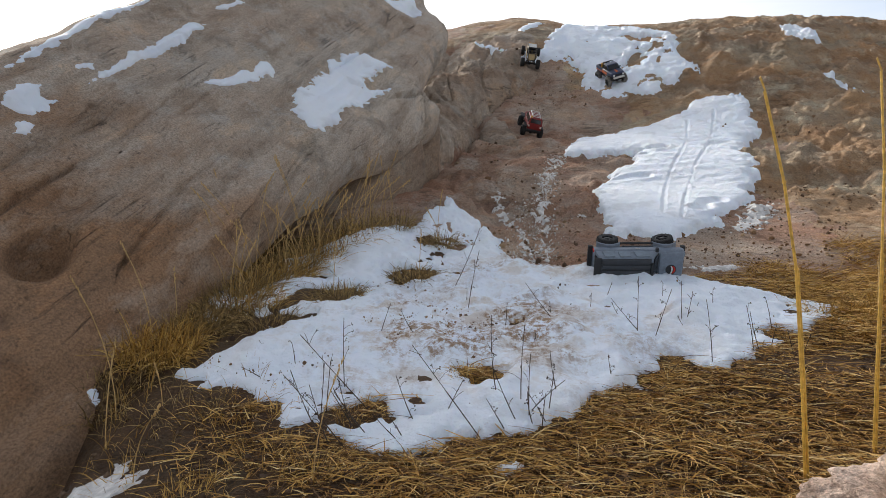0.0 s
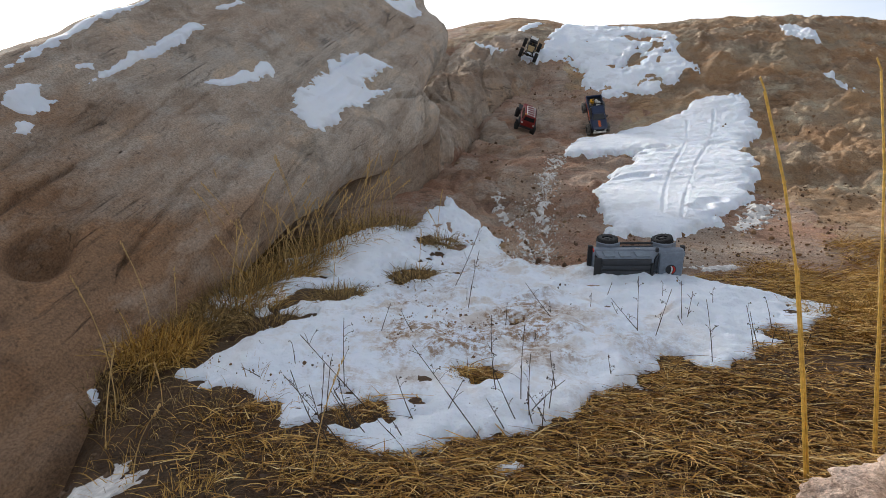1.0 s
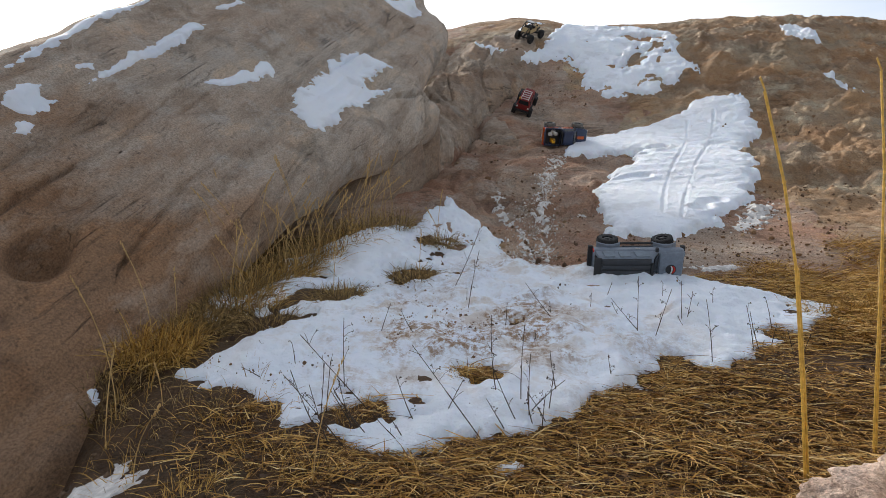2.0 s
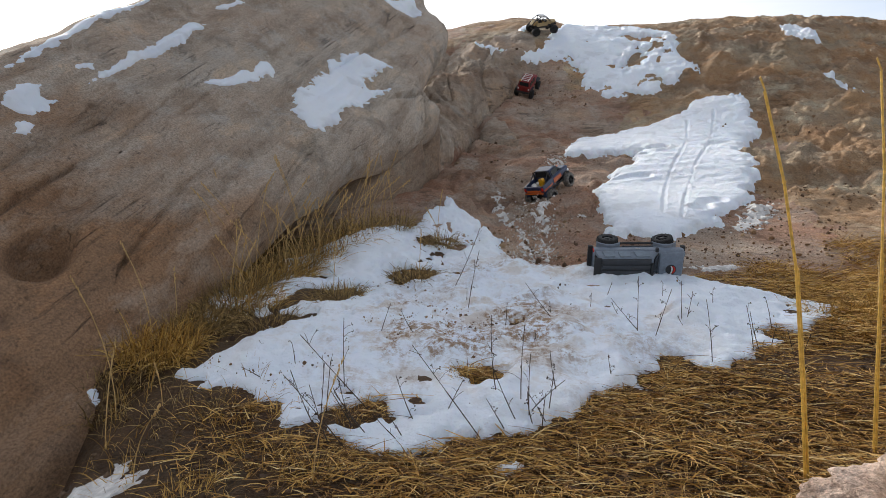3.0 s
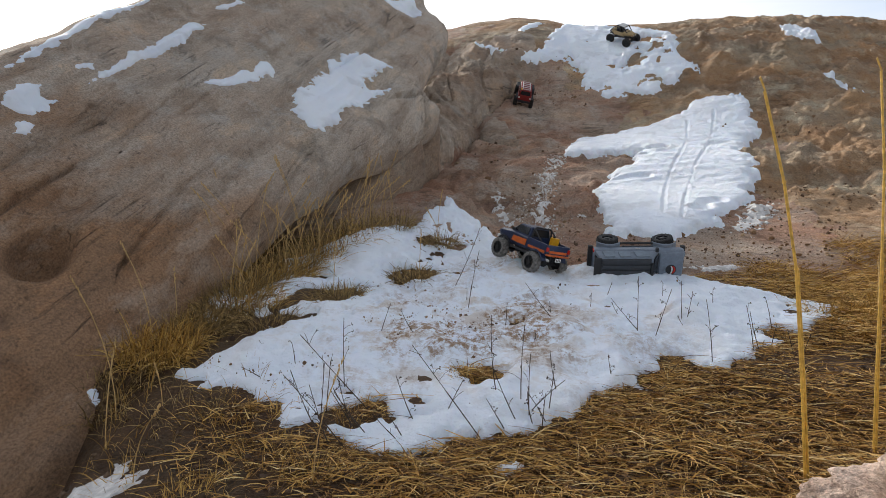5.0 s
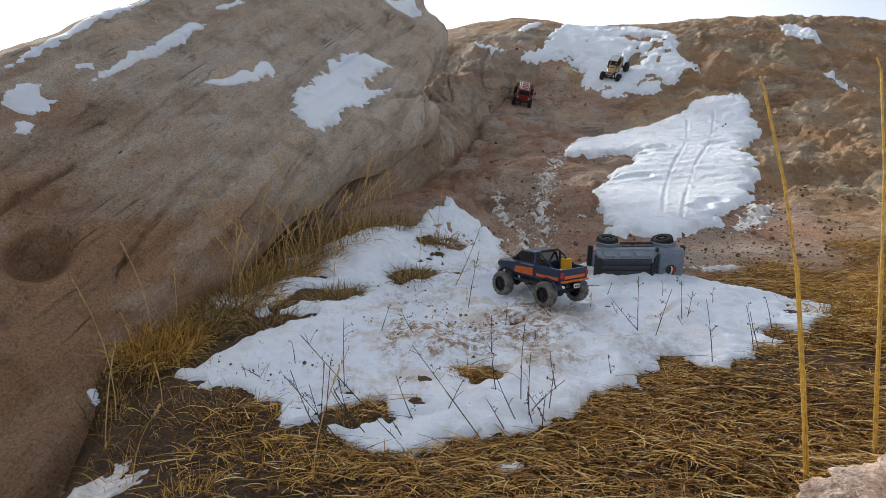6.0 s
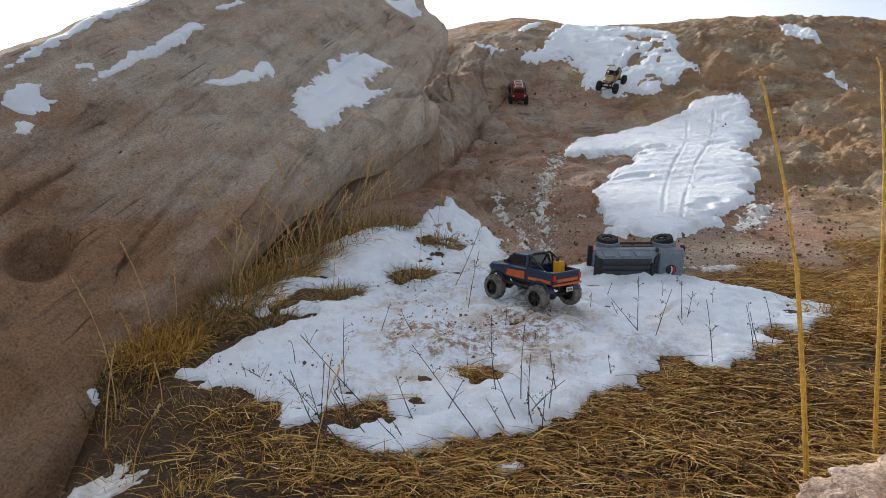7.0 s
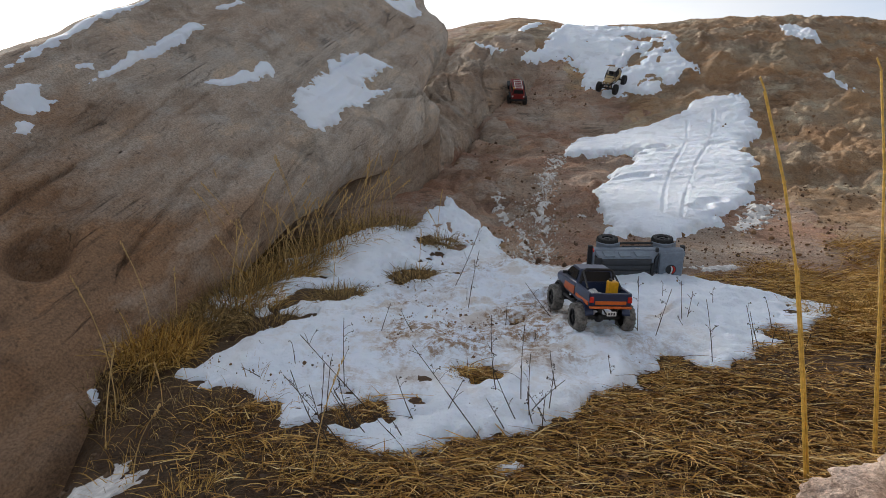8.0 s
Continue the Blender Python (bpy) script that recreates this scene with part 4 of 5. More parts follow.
def build_jeep():
    car = tagged(new("toy_jeep"), "red toy jeep with a white roof rack climbing the rock", "toy car")
    base, half = 0.29, 0.084
    running_gear(car, base, 0.20, 0.058, 0.095)
    part("body", loft([(-0.21, body_ring(half, 0.10, 0.172)), (0.06, body_ring(half, 0.098, 0.174)), (0.09, body_ring(half * 0.9, 0.10, 0.172)), (0.215, body_ring(half * 0.72, 0.105, 0.160))], 0.005), PAINT_RED, car)
    part("hardtop", hull(-0.208, 0.055, -0.195, 0.02, half - 0.004, half - 0.016, 0.168, 0.238, 0.008), PAINT_RED, car)
    part("windshield", plate([(0.053, -0.07, 0.178), (0.053, 0.07, 0.178), (0.026, 0.06, 0.23), (0.026, -0.06, 0.23)]), GLASS, car)
    part("rear_window", plate([(-0.2085, 0.062, 0.182), (-0.2085, -0.062, 0.182), (-0.1995, -0.055, 0.226), (-0.1995, 0.055, 0.226)]), GLASS, car)
    for y in (-1, 1):
        for x0, x1 in ((-0.185, -0.09), (-0.075, 0.015)):
            corners = [(x0, y * 0.080, 0.182), (x1, y * 0.080, 0.182), (x1 - 0.006, y * 0.0715, 0.226), (x0 + 0.006, y * 0.0715, 0.226)]
            part("side_window", plate(corners if y < 0 else corners[::-1]), GLASS, car)
        part("tail_light", a_box(-0.216, -0.209, min(y * 0.06, y * 0.078), max(y * 0.06, y * 0.078), 0.135, 0.155, bevel=0.002), WHITE, car, "pale square tail light")
        part("fender", hull(0.07, 0.22, 0.09, 0.20, 0.028, 0.026, 0.128, 0.140, 0.004), PLASTIC, car).location.y = y * 0.085
        part("rear_flare", a_box(-0.215, -0.08, min(y * 0.082, y * 0.108), max(y * 0.082, y * 0.108), 0.126, 0.136), PLASTIC, car)
        part("headlight", disc(bmesh.new(), (0.216, y * 0.04, 0.142), 0.012, 0.006, "X"), WHITE, car)
    part("rear_bumper", a_box(-0.235, -0.210, -0.08, 0.08, 0.09, 0.11), PLASTIC, car)
    part("front_bumper", a_box(0.214, 0.238, -0.085, 0.085, 0.09, 0.108), PLASTIC, car)
    part("tailgate", a_box(-0.215, -0.2095, -0.055, 0.055, 0.112, 0.166, bevel=0.003), PAINT_RED, car)
    rack = part("roof_rack", a_tube([(-0.19, -0.045, 0.252), (0.0, -0.045, 0.252)], 0.0045, 6), WHITE, car, "white tubular roof rack")
    part("rack_rail", a_tube([(-0.19, 0.045, 0.252), (0.0, 0.045, 0.252)], 0.0045, 6), WHITE, rack)
    for x in (-0.19, -0.142, -0.095, -0.047, 0.0):
        part("rack_bar", a_tube([(x, -0.045, 0.252), (x, 0.045, 0.252)], 0.004, 6), WHITE, rack)
    for x in (-0.185, -0.005):
        for y in (-0.045, 0.045):
            part("rack_foot", a_tube([(x, y, 0.236), (x, y, 0.252)], 0.004, 6), WHITE, rack)
    part("work_light", a_box(-0.195, -0.180, 0.050, 0.068, 0.236, 0.256, bevel=0.003), YELLOW, car, "small yellow work light")
    wheels = [add_wheel(car, x, y, 0.058, 0.046, RUBBER, PLASTIC) for x in (-base / 2, base / 2) for y in (-0.100, 0.100)]
    return car, wheels


def build_buggy():
    car = tagged(new("toy_buggy"), "tan toy rock buggy with black roll cage and big tyres", "toy buggy")
    base = 0.30
    running_gear(car, base, 0.22, 0.064, 0.11)
    part("hood", loft([(0.04, body_ring(0.060, 0.125, 0.190)), (0.12, body_ring(0.055, 0.13, 0.185)), (0.20, body_ring(0.042, 0.14, 0.165))], 0.004), PAINT_TAN, car)
    for y in (-1, 1):
        side = [(-0.12, y * 0.068, 0.12), (0.06, y * 0.068, 0.12), (0.05, y * 0.070, 0.175), (-0.13, y * 0.070, 0.18)]
        part("side_panel", plate(side if y < 0 else side[::-1], 0.004), PAINT_TAN, car)
        part("cage_side", a_tube([(0.10, y * 0.058, 0.185), (0.045, y * 0.056, 0.245), (-0.06, y * 0.056, 0.258), (-0.14, y * 0.056, 0.215), (-0.205, y * 0.045, 0.15)], 0.006), PLASTIC, car)
        part("cage_upright", a_tube([(-0.06, y * 0.056, 0.258), (-0.07, y * 0.068, 0.12)], 0.006), PLASTIC, car)
        part("sill_bar", a_tube([(0.20, y * 0.035, 0.135), (0.08, y * 0.070, 0.118), (-0.10, y * 0.070, 0.118), (-0.205, y * 0.045, 0.15)], 0.006), PLASTIC, car)
        part("seat", hull(-0.075, 0.0, -0.085, -0.05, 0.022, 0.02, 0.125, 0.215, 0.006), PLASTIC, car).location.y = y * 0.03
        part("headlight", disc(bmesh.new(), (0.198, y * 0.024, 0.154), 0.009, 0.01, "X", 16), WHITE, car)
    for x, z, h in ((0.045, 0.245, 0.056), (-0.06, 0.258, 0.056), (-0.14, 0.215, 0.056), (-0.205, 0.15, 0.045), (0.10, 0.185, 0.058)):
        part("cage_bar", a_tube([(x, -h, z), (x, h, z)], 0.0055), PLASTIC, car)
    part("roof_panel", plate([(0.04, -0.052, 0.252), (0.04, 0.052, 0.252), (-0.058, 0.052, 0.265), (-0.058, -0.052, 0.265)], 0.004), WHITE, car, "pale roof panel")
    part("rear_panel", hull(-0.20, -0.10, -0.15, -0.10, 0.045, 0.05, 0.135, 0.200, 0.006), PAINT_TAN, car)
    part("dashboard", a_box(0.02, 0.05, -0.055, 0.055, 0.165, 0.195), PLASTIC, car)
    part("front_bumper", a_tube([(0.205, -0.045, 0.13), (0.222, -0.03, 0.14), (0.222, 0.03, 0.14), (0.205, 0.045, 0.13)], 0.006), PLASTIC, car)
    wheels = [add_wheel(car, x, y, 0.064, 0.05, RUBBER, PLASTIC) for x in (-base / 2, base / 2) for y in (-0.11, 0.11)]
    return car, wheels


def on_hill(x, y, heading, lift=0.0, roll=0, pitch=0):
    """A pose on the hillside; heading in degrees from +x towards +y; then leans to its right by roll, nose down by pitch."""
    k = 0.14
    z = float(height(x, y) + height(x + k, y) + height(x - k, y) + height(x, y + k) + height(x, y - k)) / 5
    nx, ny = (float(height(x + k, y) - height(x - k, y)) / (2 * k), float(height(x, y + k) - height(x, y - k)) / (2 * k))
    n = Vector((-nx, -ny, 1)).normalized()
    f = Vector((math.cos(radians(heading)), math.sin(radians(heading)), 0))
    f = (f - n * f.dot(n)).normalized()
    s = n.cross(f)
    m = Matrix((f, s, n)).transposed().to_4x4()
    return Matrix.Translation(Vector((x, y, z)) + n * lift) @ m @ pose(0, 0, 0, roll, pitch, 0)


suv, suv_wheels = build_suv()
suv.matrix_world = pose(0.972, 3.28, 0.573, 112, 0, -3) @ Matrix.Diagonal((0.96, 0.96, 0.96, 1))
pickup, pickup_wheels = build_pickup()
pickup.scale = (0.84, 0.84, 0.84)
jeep, jeep_wheels = build_jeep()
jeep.scale = (0.86, 0.86, 0.86)
buggy, buggy_wheels = build_buggy()
buggy.scale = (0.84, 0.84, 0.84)

# ---- dry plants ----
def straw_material(name, stops):
    m, n, l, b = material(name, 0.75)
    g = n.new("ShaderNodeNewGeometry")
    c = ramp(n, l, g.outputs["Random Per Island"], stops)
    c = mix(n, l, 0.5, c, ramp(n, l, noise_node(n, l, 30, 4), [(0.3, G(0.6)), (0.7, G(1.25))]), "MULTIPLY")
    l.new(c, b.inputs["Base Color"])
    return m


STRAW = straw_material("bleached_straw", [(0.0, (0.06, 0.028, 0.010)), (0.3, (0.28, 0.138, 0.034)), (0.6, (0.56, 0.31, 0.07)), (0.9, (0.74, 0.47, 0.14)), (1.0, (0.82, 0.64, 0.32))])
GOLD = straw_material("golden_dry_grass", [(0.0, (0.15, 0.075, 0.018)), (0.5, (0.50, 0.28, 0.055)), (1.0, (0.78, 0.52, 0.15))])
DULL = straw_material("brown_green_dry_grass", [(0.0, (0.07, 0.043, 0.017)), (0.5, (0.27, 0.17, 0.058)), (1.0, (0.56, 0.38, 0.145))])
STEM = plain("dark_dry_stem", (0.075, 0.052, 0.036), 0.85)
SEED = plain("dark_seed_head", (0.055, 0.04, 0.03), 0.9)
GOLD_STEM = plain("golden_straw_stem", (0.74, 0.44, 0.075), 0.45, wear=0.4, scale=60)
DRY_STALK = plain("dull_straw_stalk", (0.60, 0.39, 0.15), 0.7, wear=0.4, scale=60)
PINK_ROCK = rock_material("pale_pink_rock", [(0.3, (0.58, 0.40, 0.31)), (0.5, (0.76, 0.60, 0.49)), (0.7, (0.82, 0.70, 0.60))], (0.80, 0.72, 0.65), (1, 1.5, 3), (0.6, 0.38, 0.28), 0.4)


def blades(root, turn, rise, length, droop, width, rng, points=5):
    """Arrays of narrow curved blades: vertices and faces. rise in radians above the ground."""
    n = len(root)
    s = np.linspace(0, 1, points)[None, :, None]
    flat = np.stack([np.cos(turn), np.sin(turn), np.zeros(n)], -1)[:, None]
    side = np.stack([-np.sin(turn), np.cos(turn), np.zeros(n)], -1)[:, None]
    L = length[:, None, None]
    curl = (rng.normal(0, 0.12, n))[:, None, None]
    mid = root[:, None] + L * (flat * (s * np.cos(rise)[:, None, None]) + side * curl * s ** 2)
    mid = mid + L * np.array([0, 0, 1.0]) * (s * np.sin(rise)[:, None, None] - droop[:, None, None] * s ** 2)
    half = 0.5 * width[:, None, None] * (1 - 0.75 * s)
    tilt = side * 0.8 + np.array([0, 0, 0.6]) * rng.choice([-1, 1], n)[:, None, None]
    v = np.stack([mid - tilt * half, mid + tilt * half], 2).reshape(-1, 3)
    k = np.arange(points - 1)
    q = np.stack([2 * k, 2 * k + 1, 2 * k + 3, 2 * k + 2], -1)
    f = (np.arange(n)[:, None, None] * points * 2 + q[None]).reshape(-1, 4)
    return v, f




def build_thatch():
    rng = np.random.default_rng(4)
    n = 330000
    x = rng.uniform(-2.2, 3.2, n)
    y = 0.2 + 3.0 * rng.uniform(0, 1, n)
    d = snow_mask(x, y, FIELD, 0.055, 6.0, 31, FIELD_HOLES)
    patch = fbm(x * 2.3, y * 2.3, 83, 4)
    keep = 0.95 - 0.90 * ease(0.05, -0.40, x) + 0.35 * patch
    keep = keep - 0.9 * bump(x, y, 1.38, 2.12, 0.34, 0.16, 10) - 0.5 * ease(2.6, 3.1, y) - 0.35 * ease(0.05, 0.0, -d) * (rng.uniform(0, 1, n) < 0.7)
    keep = keep * ease(0.2, 0.95, y + 0.3 * patch) * ease(3.6, 2.5, x + 0.4 * patch) * ease(-2.2, -1.4, x - 0.3 * patch)
    keep = keep * (0.15 + 0.85 * ease(1.0, 1.25, y))
    ok = (d < -0.004) & (rng.uniform(0, 1, n) < keep)
    x, y = x[ok], y[ok]
    n = len(x)
    heap = 0.5 + 0.5 * fbm(x * 4, y * 4, 87, 2)
    lift = rng.uniform(0.0, 0.035, n) * heap
    root = np.stack([x, y, height(x, y) + lift], -1)
    # lodged straw lies in swirling swathes
    turn = np.where(rng.uniform(0, 1, n) < 0.45, rng.uniform(0, 6.3, n), 2.6 * fbm(x * 1.6, y * 1.6, 55, 2) + rng.normal(0, 1.0, n) + np.where(rng.uniform(0, 1, n) < 0.5, 0, math.pi))
    rise = np.abs(rng.normal(0.18, 0.22, n))
    length = rng.gamma(3, 0.019, n).clip(0.02, 0.2)
    v, f = blades(root, turn, rise, length, rise * rng.uniform(0.3, 1.0, n), rng.uniform(0.0018, 0.0044, n), rng, 4)
    tagged(mesh_from("straw_thatch", v, f, STRAW), "matted bleached straw lying on the dark soil", "dry grass", kind="stuff")
    # hillside stubble above the field, right of the tracks
    m = 16000
    x, y = rng.uniform(1.45, 3.4, m), rng.uniform(2.3, 3.6, m)
    ok = (inside_distance(x, y, FIELD) < -0.02) & (y < 3.25 + 0.3 * (x - 1.6) + 0.2 * fbm(x * 3, y * 3, 19, 3))
    x, y = x[ok], y[ok]
    k = len(x)
    v, f = blades(np.stack([x, y, height(x, y)], -1), rng.uniform(0, 6.3, k), rng.uniform(0.1, 0.7, k), rng.uniform(0.05, 0.2, k), rng.uniform(0.1, 0.5, k), rng.uniform(0.002, 0.004, k), rng)
    tagged(mesh_from("slope_grass", v, f, GOLD), "golden dry grass on the bank", "dry grass", kind="stuff")


def grass_tuft(x, y, count, tall, spread, mat, label, heads=0, seed=1, lean=None):
    rng = np.random.default_rng(seed)
    a, q = rng.uniform(0, 2 * math.pi, count), spread * np.sqrt(rng.uniform(0, 1, count))
    px, py = x + q * np.cos(a), y + q * np.sin(a)
    root = np.stack([px, py, height(px, py) - 0.005], -1)
    turn = a + rng.normal(0, 0.7, count)
    if lean is not None:
        turn = np.where(rng.uniform(0, 1, count) < 0.6, lean + rng.normal(0, 0.5, count), turn)
    rise = rng.uniform(0.45, 1.45, count)
    length = tall * rng.uniform(0.35, 1.0, count)
    v, f = blades(root, turn, rise, length, rng.uniform(0.15, 0.75, count), rng.uniform(0.0026, 0.0055, count) * (0.6 if y < 2.0 else 1.0), rng, 6)
    ob = tagged(mesh_from("grass_tuft", v, f, mat), label, "grass tuft", group="dry grass tufts")
    for k in range(heads):
        i = int(rng.integers(count))
        h = tall * rng.uniform(1.0, 1.8)
        w = rng.normal(0, 0.34, 2)
        base = Vector(root[i])
        pts = [base + Vector((w[0] * h * s ** 2, w[1] * h * s ** 2, h * s)) for s in np.linspace(0, 1, 6)]
        stalk = part("stalk", a_tube(pts, 0.0016, 4), DRY_STALK, ob)
        bm = bmesh.new()
        for j in range(9):
            c = pts[-1] + (pts[-1] - pts[-2]).normalized() * (0.008 * (j - 4))
            m = Matrix.Translation(c + Vector(rng.normal(0, 0.0016, 3))) @ Matrix.Diagonal((0.6, 0.6, 1.6, 1))
            bmesh.ops.create_icosphere(bm, subdivisions=1, radius=0.0030 + 0.0004 * y, matrix=m)
        part("seed_head", bm, DRY_STALK, stalk, "feathery pale seed head")
    return ob


def weed(x, y, dx, dz, seed, twigs=4):
    rng = np.random.default_rng(seed)
    base = Vector((x, y, float(height(x, y))))
    top = Vector((dx, rng.normal(0, 0.02), dz))
    bow = Vector(rng.normal(0, 0.02, 3)) * dz * 4
    pts = [base + top * s + bow * s * (1 - s) for s in np.linspace(0, 1, 7)]
    bm = bmesh.new()
    tube(bm, pts[:4], 0.0015, 5)
    tube(bm, pts[3:], 0.0010, 5)
    thing = tagged(new("dried_weed"), "thin dark dried weed stalk standing in the snow", "weed", group="dried weeds")
    part("stem", bm, STEM, thing)
    for k in range(twigs):
        s = rng.uniform(0.3, 0.95)
        c = base + top * s + bow * s * (1 - s)
        w = Vector((rng.normal(0, 0.6), rng.normal(0, 0.6), rng.uniform(0.3, 1.0))).normalized() * dz * rng.uniform(0.05, 0.2)
        twig = part("twig", a_tube([c, c + w * 0.5 + Vector((0, 0, 0.004)), c + w], 0.0007, 4), STEM, thing)
        if rng.uniform() < 0.6:
            head = bmesh.new()
            for j in range(3):
                bmesh.ops.create_icosphere(head, subdivisions=1, radius=rng.uniform(0.0012, 0.0025), matrix=Matrix.Translation(c + w + Vector(rng.normal(0, 0.003, 3))))
            part("seed_head", head, SEED, twig)
    return thing


build_thatch()
BANK_TUFTS = [(-1.00, 2.24, 900, 0.22, 0.14, GOLD, 1, -0.9), (-0.94, 2.44, 600, 0.20, 0.12, DULL, 1, -0.6), (-0.90, 2.66, 520, 0.20, 0.12, DULL, 2, None), (-0.92, 2.86, 560, 0.26, 0.13, DULL, 6, None),
        (-0.84, 3.08, 300, 0.28, 0.14, DULL, 9, None), (-0.88, 3.0, 200, 0.30, 0.14, GOLD, 5, None), (-0.80, 2.72, 260, 0.18, 0.12, GOLD, 1, -0.6), (-0.66, 3.40, 260, 0.24, 0.12, GOLD, 6, None), (-0.76, 3.16, 320, 0.24, 0.12, GOLD, 5, None), (-0.52, 3.62, 260, 0.24, 0.12, GOLD, 5, None), (-0.78, 3.32, 520, 0.30, 0.14, DULL, 9, None), (-0.64, 3.56, 480, 0.28, 0.14, DULL, 9, None), (-0.48, 3.78, 420, 0.26, 0.14, DULL, 9, None), (-1.05, 2.05, 300, 0.16, 0.12, DULL, 0, -0.6)]
HOLE_TUFTS = [(-0.30, 3.95, 320, 0.22, 0.12, DULL, 3, None), (-0.72, 2.53, 460, 0.11, 0.14, DULL, 0, None), (-0.47, 2.78, 480, 0.13, 0.11, DULL, 1, None), (-0.14, 3.10, 460, 0.13, 0.11, DULL, 1, None),
        (-0.01, 3.70, 360, 0.16, 0.09, DULL, 2, None), (0.083, 2.01, 220, 0.08, 0.05, STRAW, 0, None), (-0.25, 1.78, 280, 0.07, 0.08, STRAW, 0, None), (-0.32, 1.92, 90, 0.04, 0.04, DULL, 0, None),
        (-0.57, 1.40, 260, 0.09, 0.09, GOLD, 0, None), (-0.80, 1.56, 30, 0.14, 0.06, GOLD, 1, None), (-0.30, 1.46, 60, 0.20, 0.05, GOLD, 1, None), (-0.77, 2.09, 60, 0.05, 0.03, GOLD, 0, None),
        (1.27, 2.34, 120, 0.06, 0.06, STRAW, 0, None), (-0.65, 1.8, 120, 0.10, 0.12, GOLD, 0, None), (-0.9, 1.9, 100, 0.12, 0.12, DULL, 1, None), (0.5, 1.3, 40, 0.16, 0.05, GOLD, 0, None),
        (-0.88, 1.72, 40, 0.18, 0.10, GOLD, 1, -0.8), (-0.72, 1.70, 60, 0.12, 0.12, DULL, 0, None), (-0.50, 1.66, 70, 0.12, 0.12, GOLD, 0, None), (-0.60, 1.92, 80, 0.11, 0.14, DULL, 0, None),
        (-0.98, 1.95, 30, 0.24, 0.08, GOLD, 1, -0.7), (-0.42, 1.52, 110, 0.12, 0.12, STRAW, 0, None), (-0.55, 1.80, 90, 0.10, 0.14, STRAW, 0, None), (-0.75, 1.86, 70, 0.10, 0.12, DULL, 0, None), (1.62, 2.62, 260, 0.14, 0.13, GOLD, 0, None), (1.78, 2.50, 300, 0.16, 0.15, GOLD, 1, None),
        (1.90, 2.75, 300, 0.16, 0.15, GOLD, 0, None), (1.72, 2.86, 240, 0.12, 0.14, GOLD, 0, None), (1.62, 2.30, 200, 0.12, 0.14, STRAW, 0, None)]
for k, (x, y, count, tall, spread, mat, heads, lean) in enumerate(BANK_TUFTS + HOLE_TUFTS):
    label = {GOLD: "golden dry grass tuft with drooping blades", DULL: "brown-green withered grass clump poking from snow", STRAW: "flattened pale straw clump in a snow hole"}[mat]
    grass_tuft(x, y, count, tall, spread, mat, label, heads, 100 + k, lean)
TALL_WEEDS = [(0.22, 1.78, 0.01, 0.25), (0.16, 1.82, -0.02, 0.26), (0.44, 2.46, -0.12, 0.16), (0.71, 2.31, -0.00, 0.24), (0.76, 2.29, 0.06, 0.20), (0.75, 2.30, -0.13, 0.16), (0.93, 2.46, -0.01, 0.18),
              (0.94, 2.46, 0.03, 0.14), (0.89, 2.09, -0.01, 0.22), (1.08, 2.20, -0.04, 0.17), (1.11, 2.22, -0.03, 0.14), (1.25, 2.40, -0.02, 0.13), (0.10, 2.60, 0.05, 0.27), (0.04, 2.91, 0.13, 0.30),
              (-0.30, 1.93, 0.00, 0.22), (-0.33, 1.79, 0.01, 0.14), (-0.20, 1.78, -0.19, 0.23), (0.10, 1.65, -0.18, 0.25), (0.29, 1.75, 0.02, 0.14), (0.53, 1.96, -0.01, 0.09), (-0.55, 1.98, -0.09, 0.04),
              (-0.31, 1.56, 0.02, 0.23), (-0.61, 2.16, -0.02, 0.06)]
for k, row in enumerate(TALL_WEEDS):
    weed(*row, seed=300 + k, twigs=4)
rng_weeds = np.random.default_rng(77)
for k in range(20):
    s = rng_weeds.uniform()
    weed(-0.34 + 0.72 * s, 1.56 + 0.18 * s + rng_weeds.uniform(-0.04, 0.12), rng_weeds.normal(-0.05, 0.06), rng_weeds.uniform(0.07, 0.19), 400 + k, 3)
for k in range(22):
    weed(rng_weeds.uniform(-0.6, 1.2), rng_weeds.uniform(2.05, 2.9), rng_weeds.normal(0, 0.03), rng_weeds.uniform(0.03, 0.11), 500 + k, 2)


def tall_straw(x, y, points, r):
    thing = tagged(new("tall_straw"), "tall golden straw stem standing upright in the grass", "straw stem", group="tall straws")
    z = float(height(x, y))
    pts = [Vector((x + a, y + b, z + c)) for a, b, c in points]
    part("stem", a_tube(pts, r, 8), GOLD_STEM, thing)
    part("leaf_sheath", a_tube([pts[0] + Vector((0.007, 0, 0)), pts[1] + Vector((0.006, 0, 0)), pts[2] + Vector((0.004, 0, 0.0))], r * 0.8, 6), GOLD_STEM, thing)
    for p in pts[1:-1]:
        part("node", disc(bmesh.new(), tuple(p), r * 1.35, 0.006, "Z", 10), GOLD_STEM, thing)
    part("tip_leaf", plate([pts[-1], pts[-1] + Vector((-0.012, 0, 0.03)), pts[-1] + Vector((-0.009, 0, 0.035)), pts[-1] + Vector((0.004, 0, 0))], 0.001), GOLD_STEM, thing)


tall_straw(0.835, 1.456, [(0, 0, -0.02), (-0.008, 0, 0.22), (-0.022, 0, 0.50), (-0.050, 0, 0.70), (-0.095, 0, 0.91)], 0.0036)
tall_straw(1.077, 1.584, [(0, 0, -0.02), (0.008, 0, 0.2), (0.022, 0, 0.5), (0.028, 0, 0.72), (0.020, 0, 0.96)], 0.003)


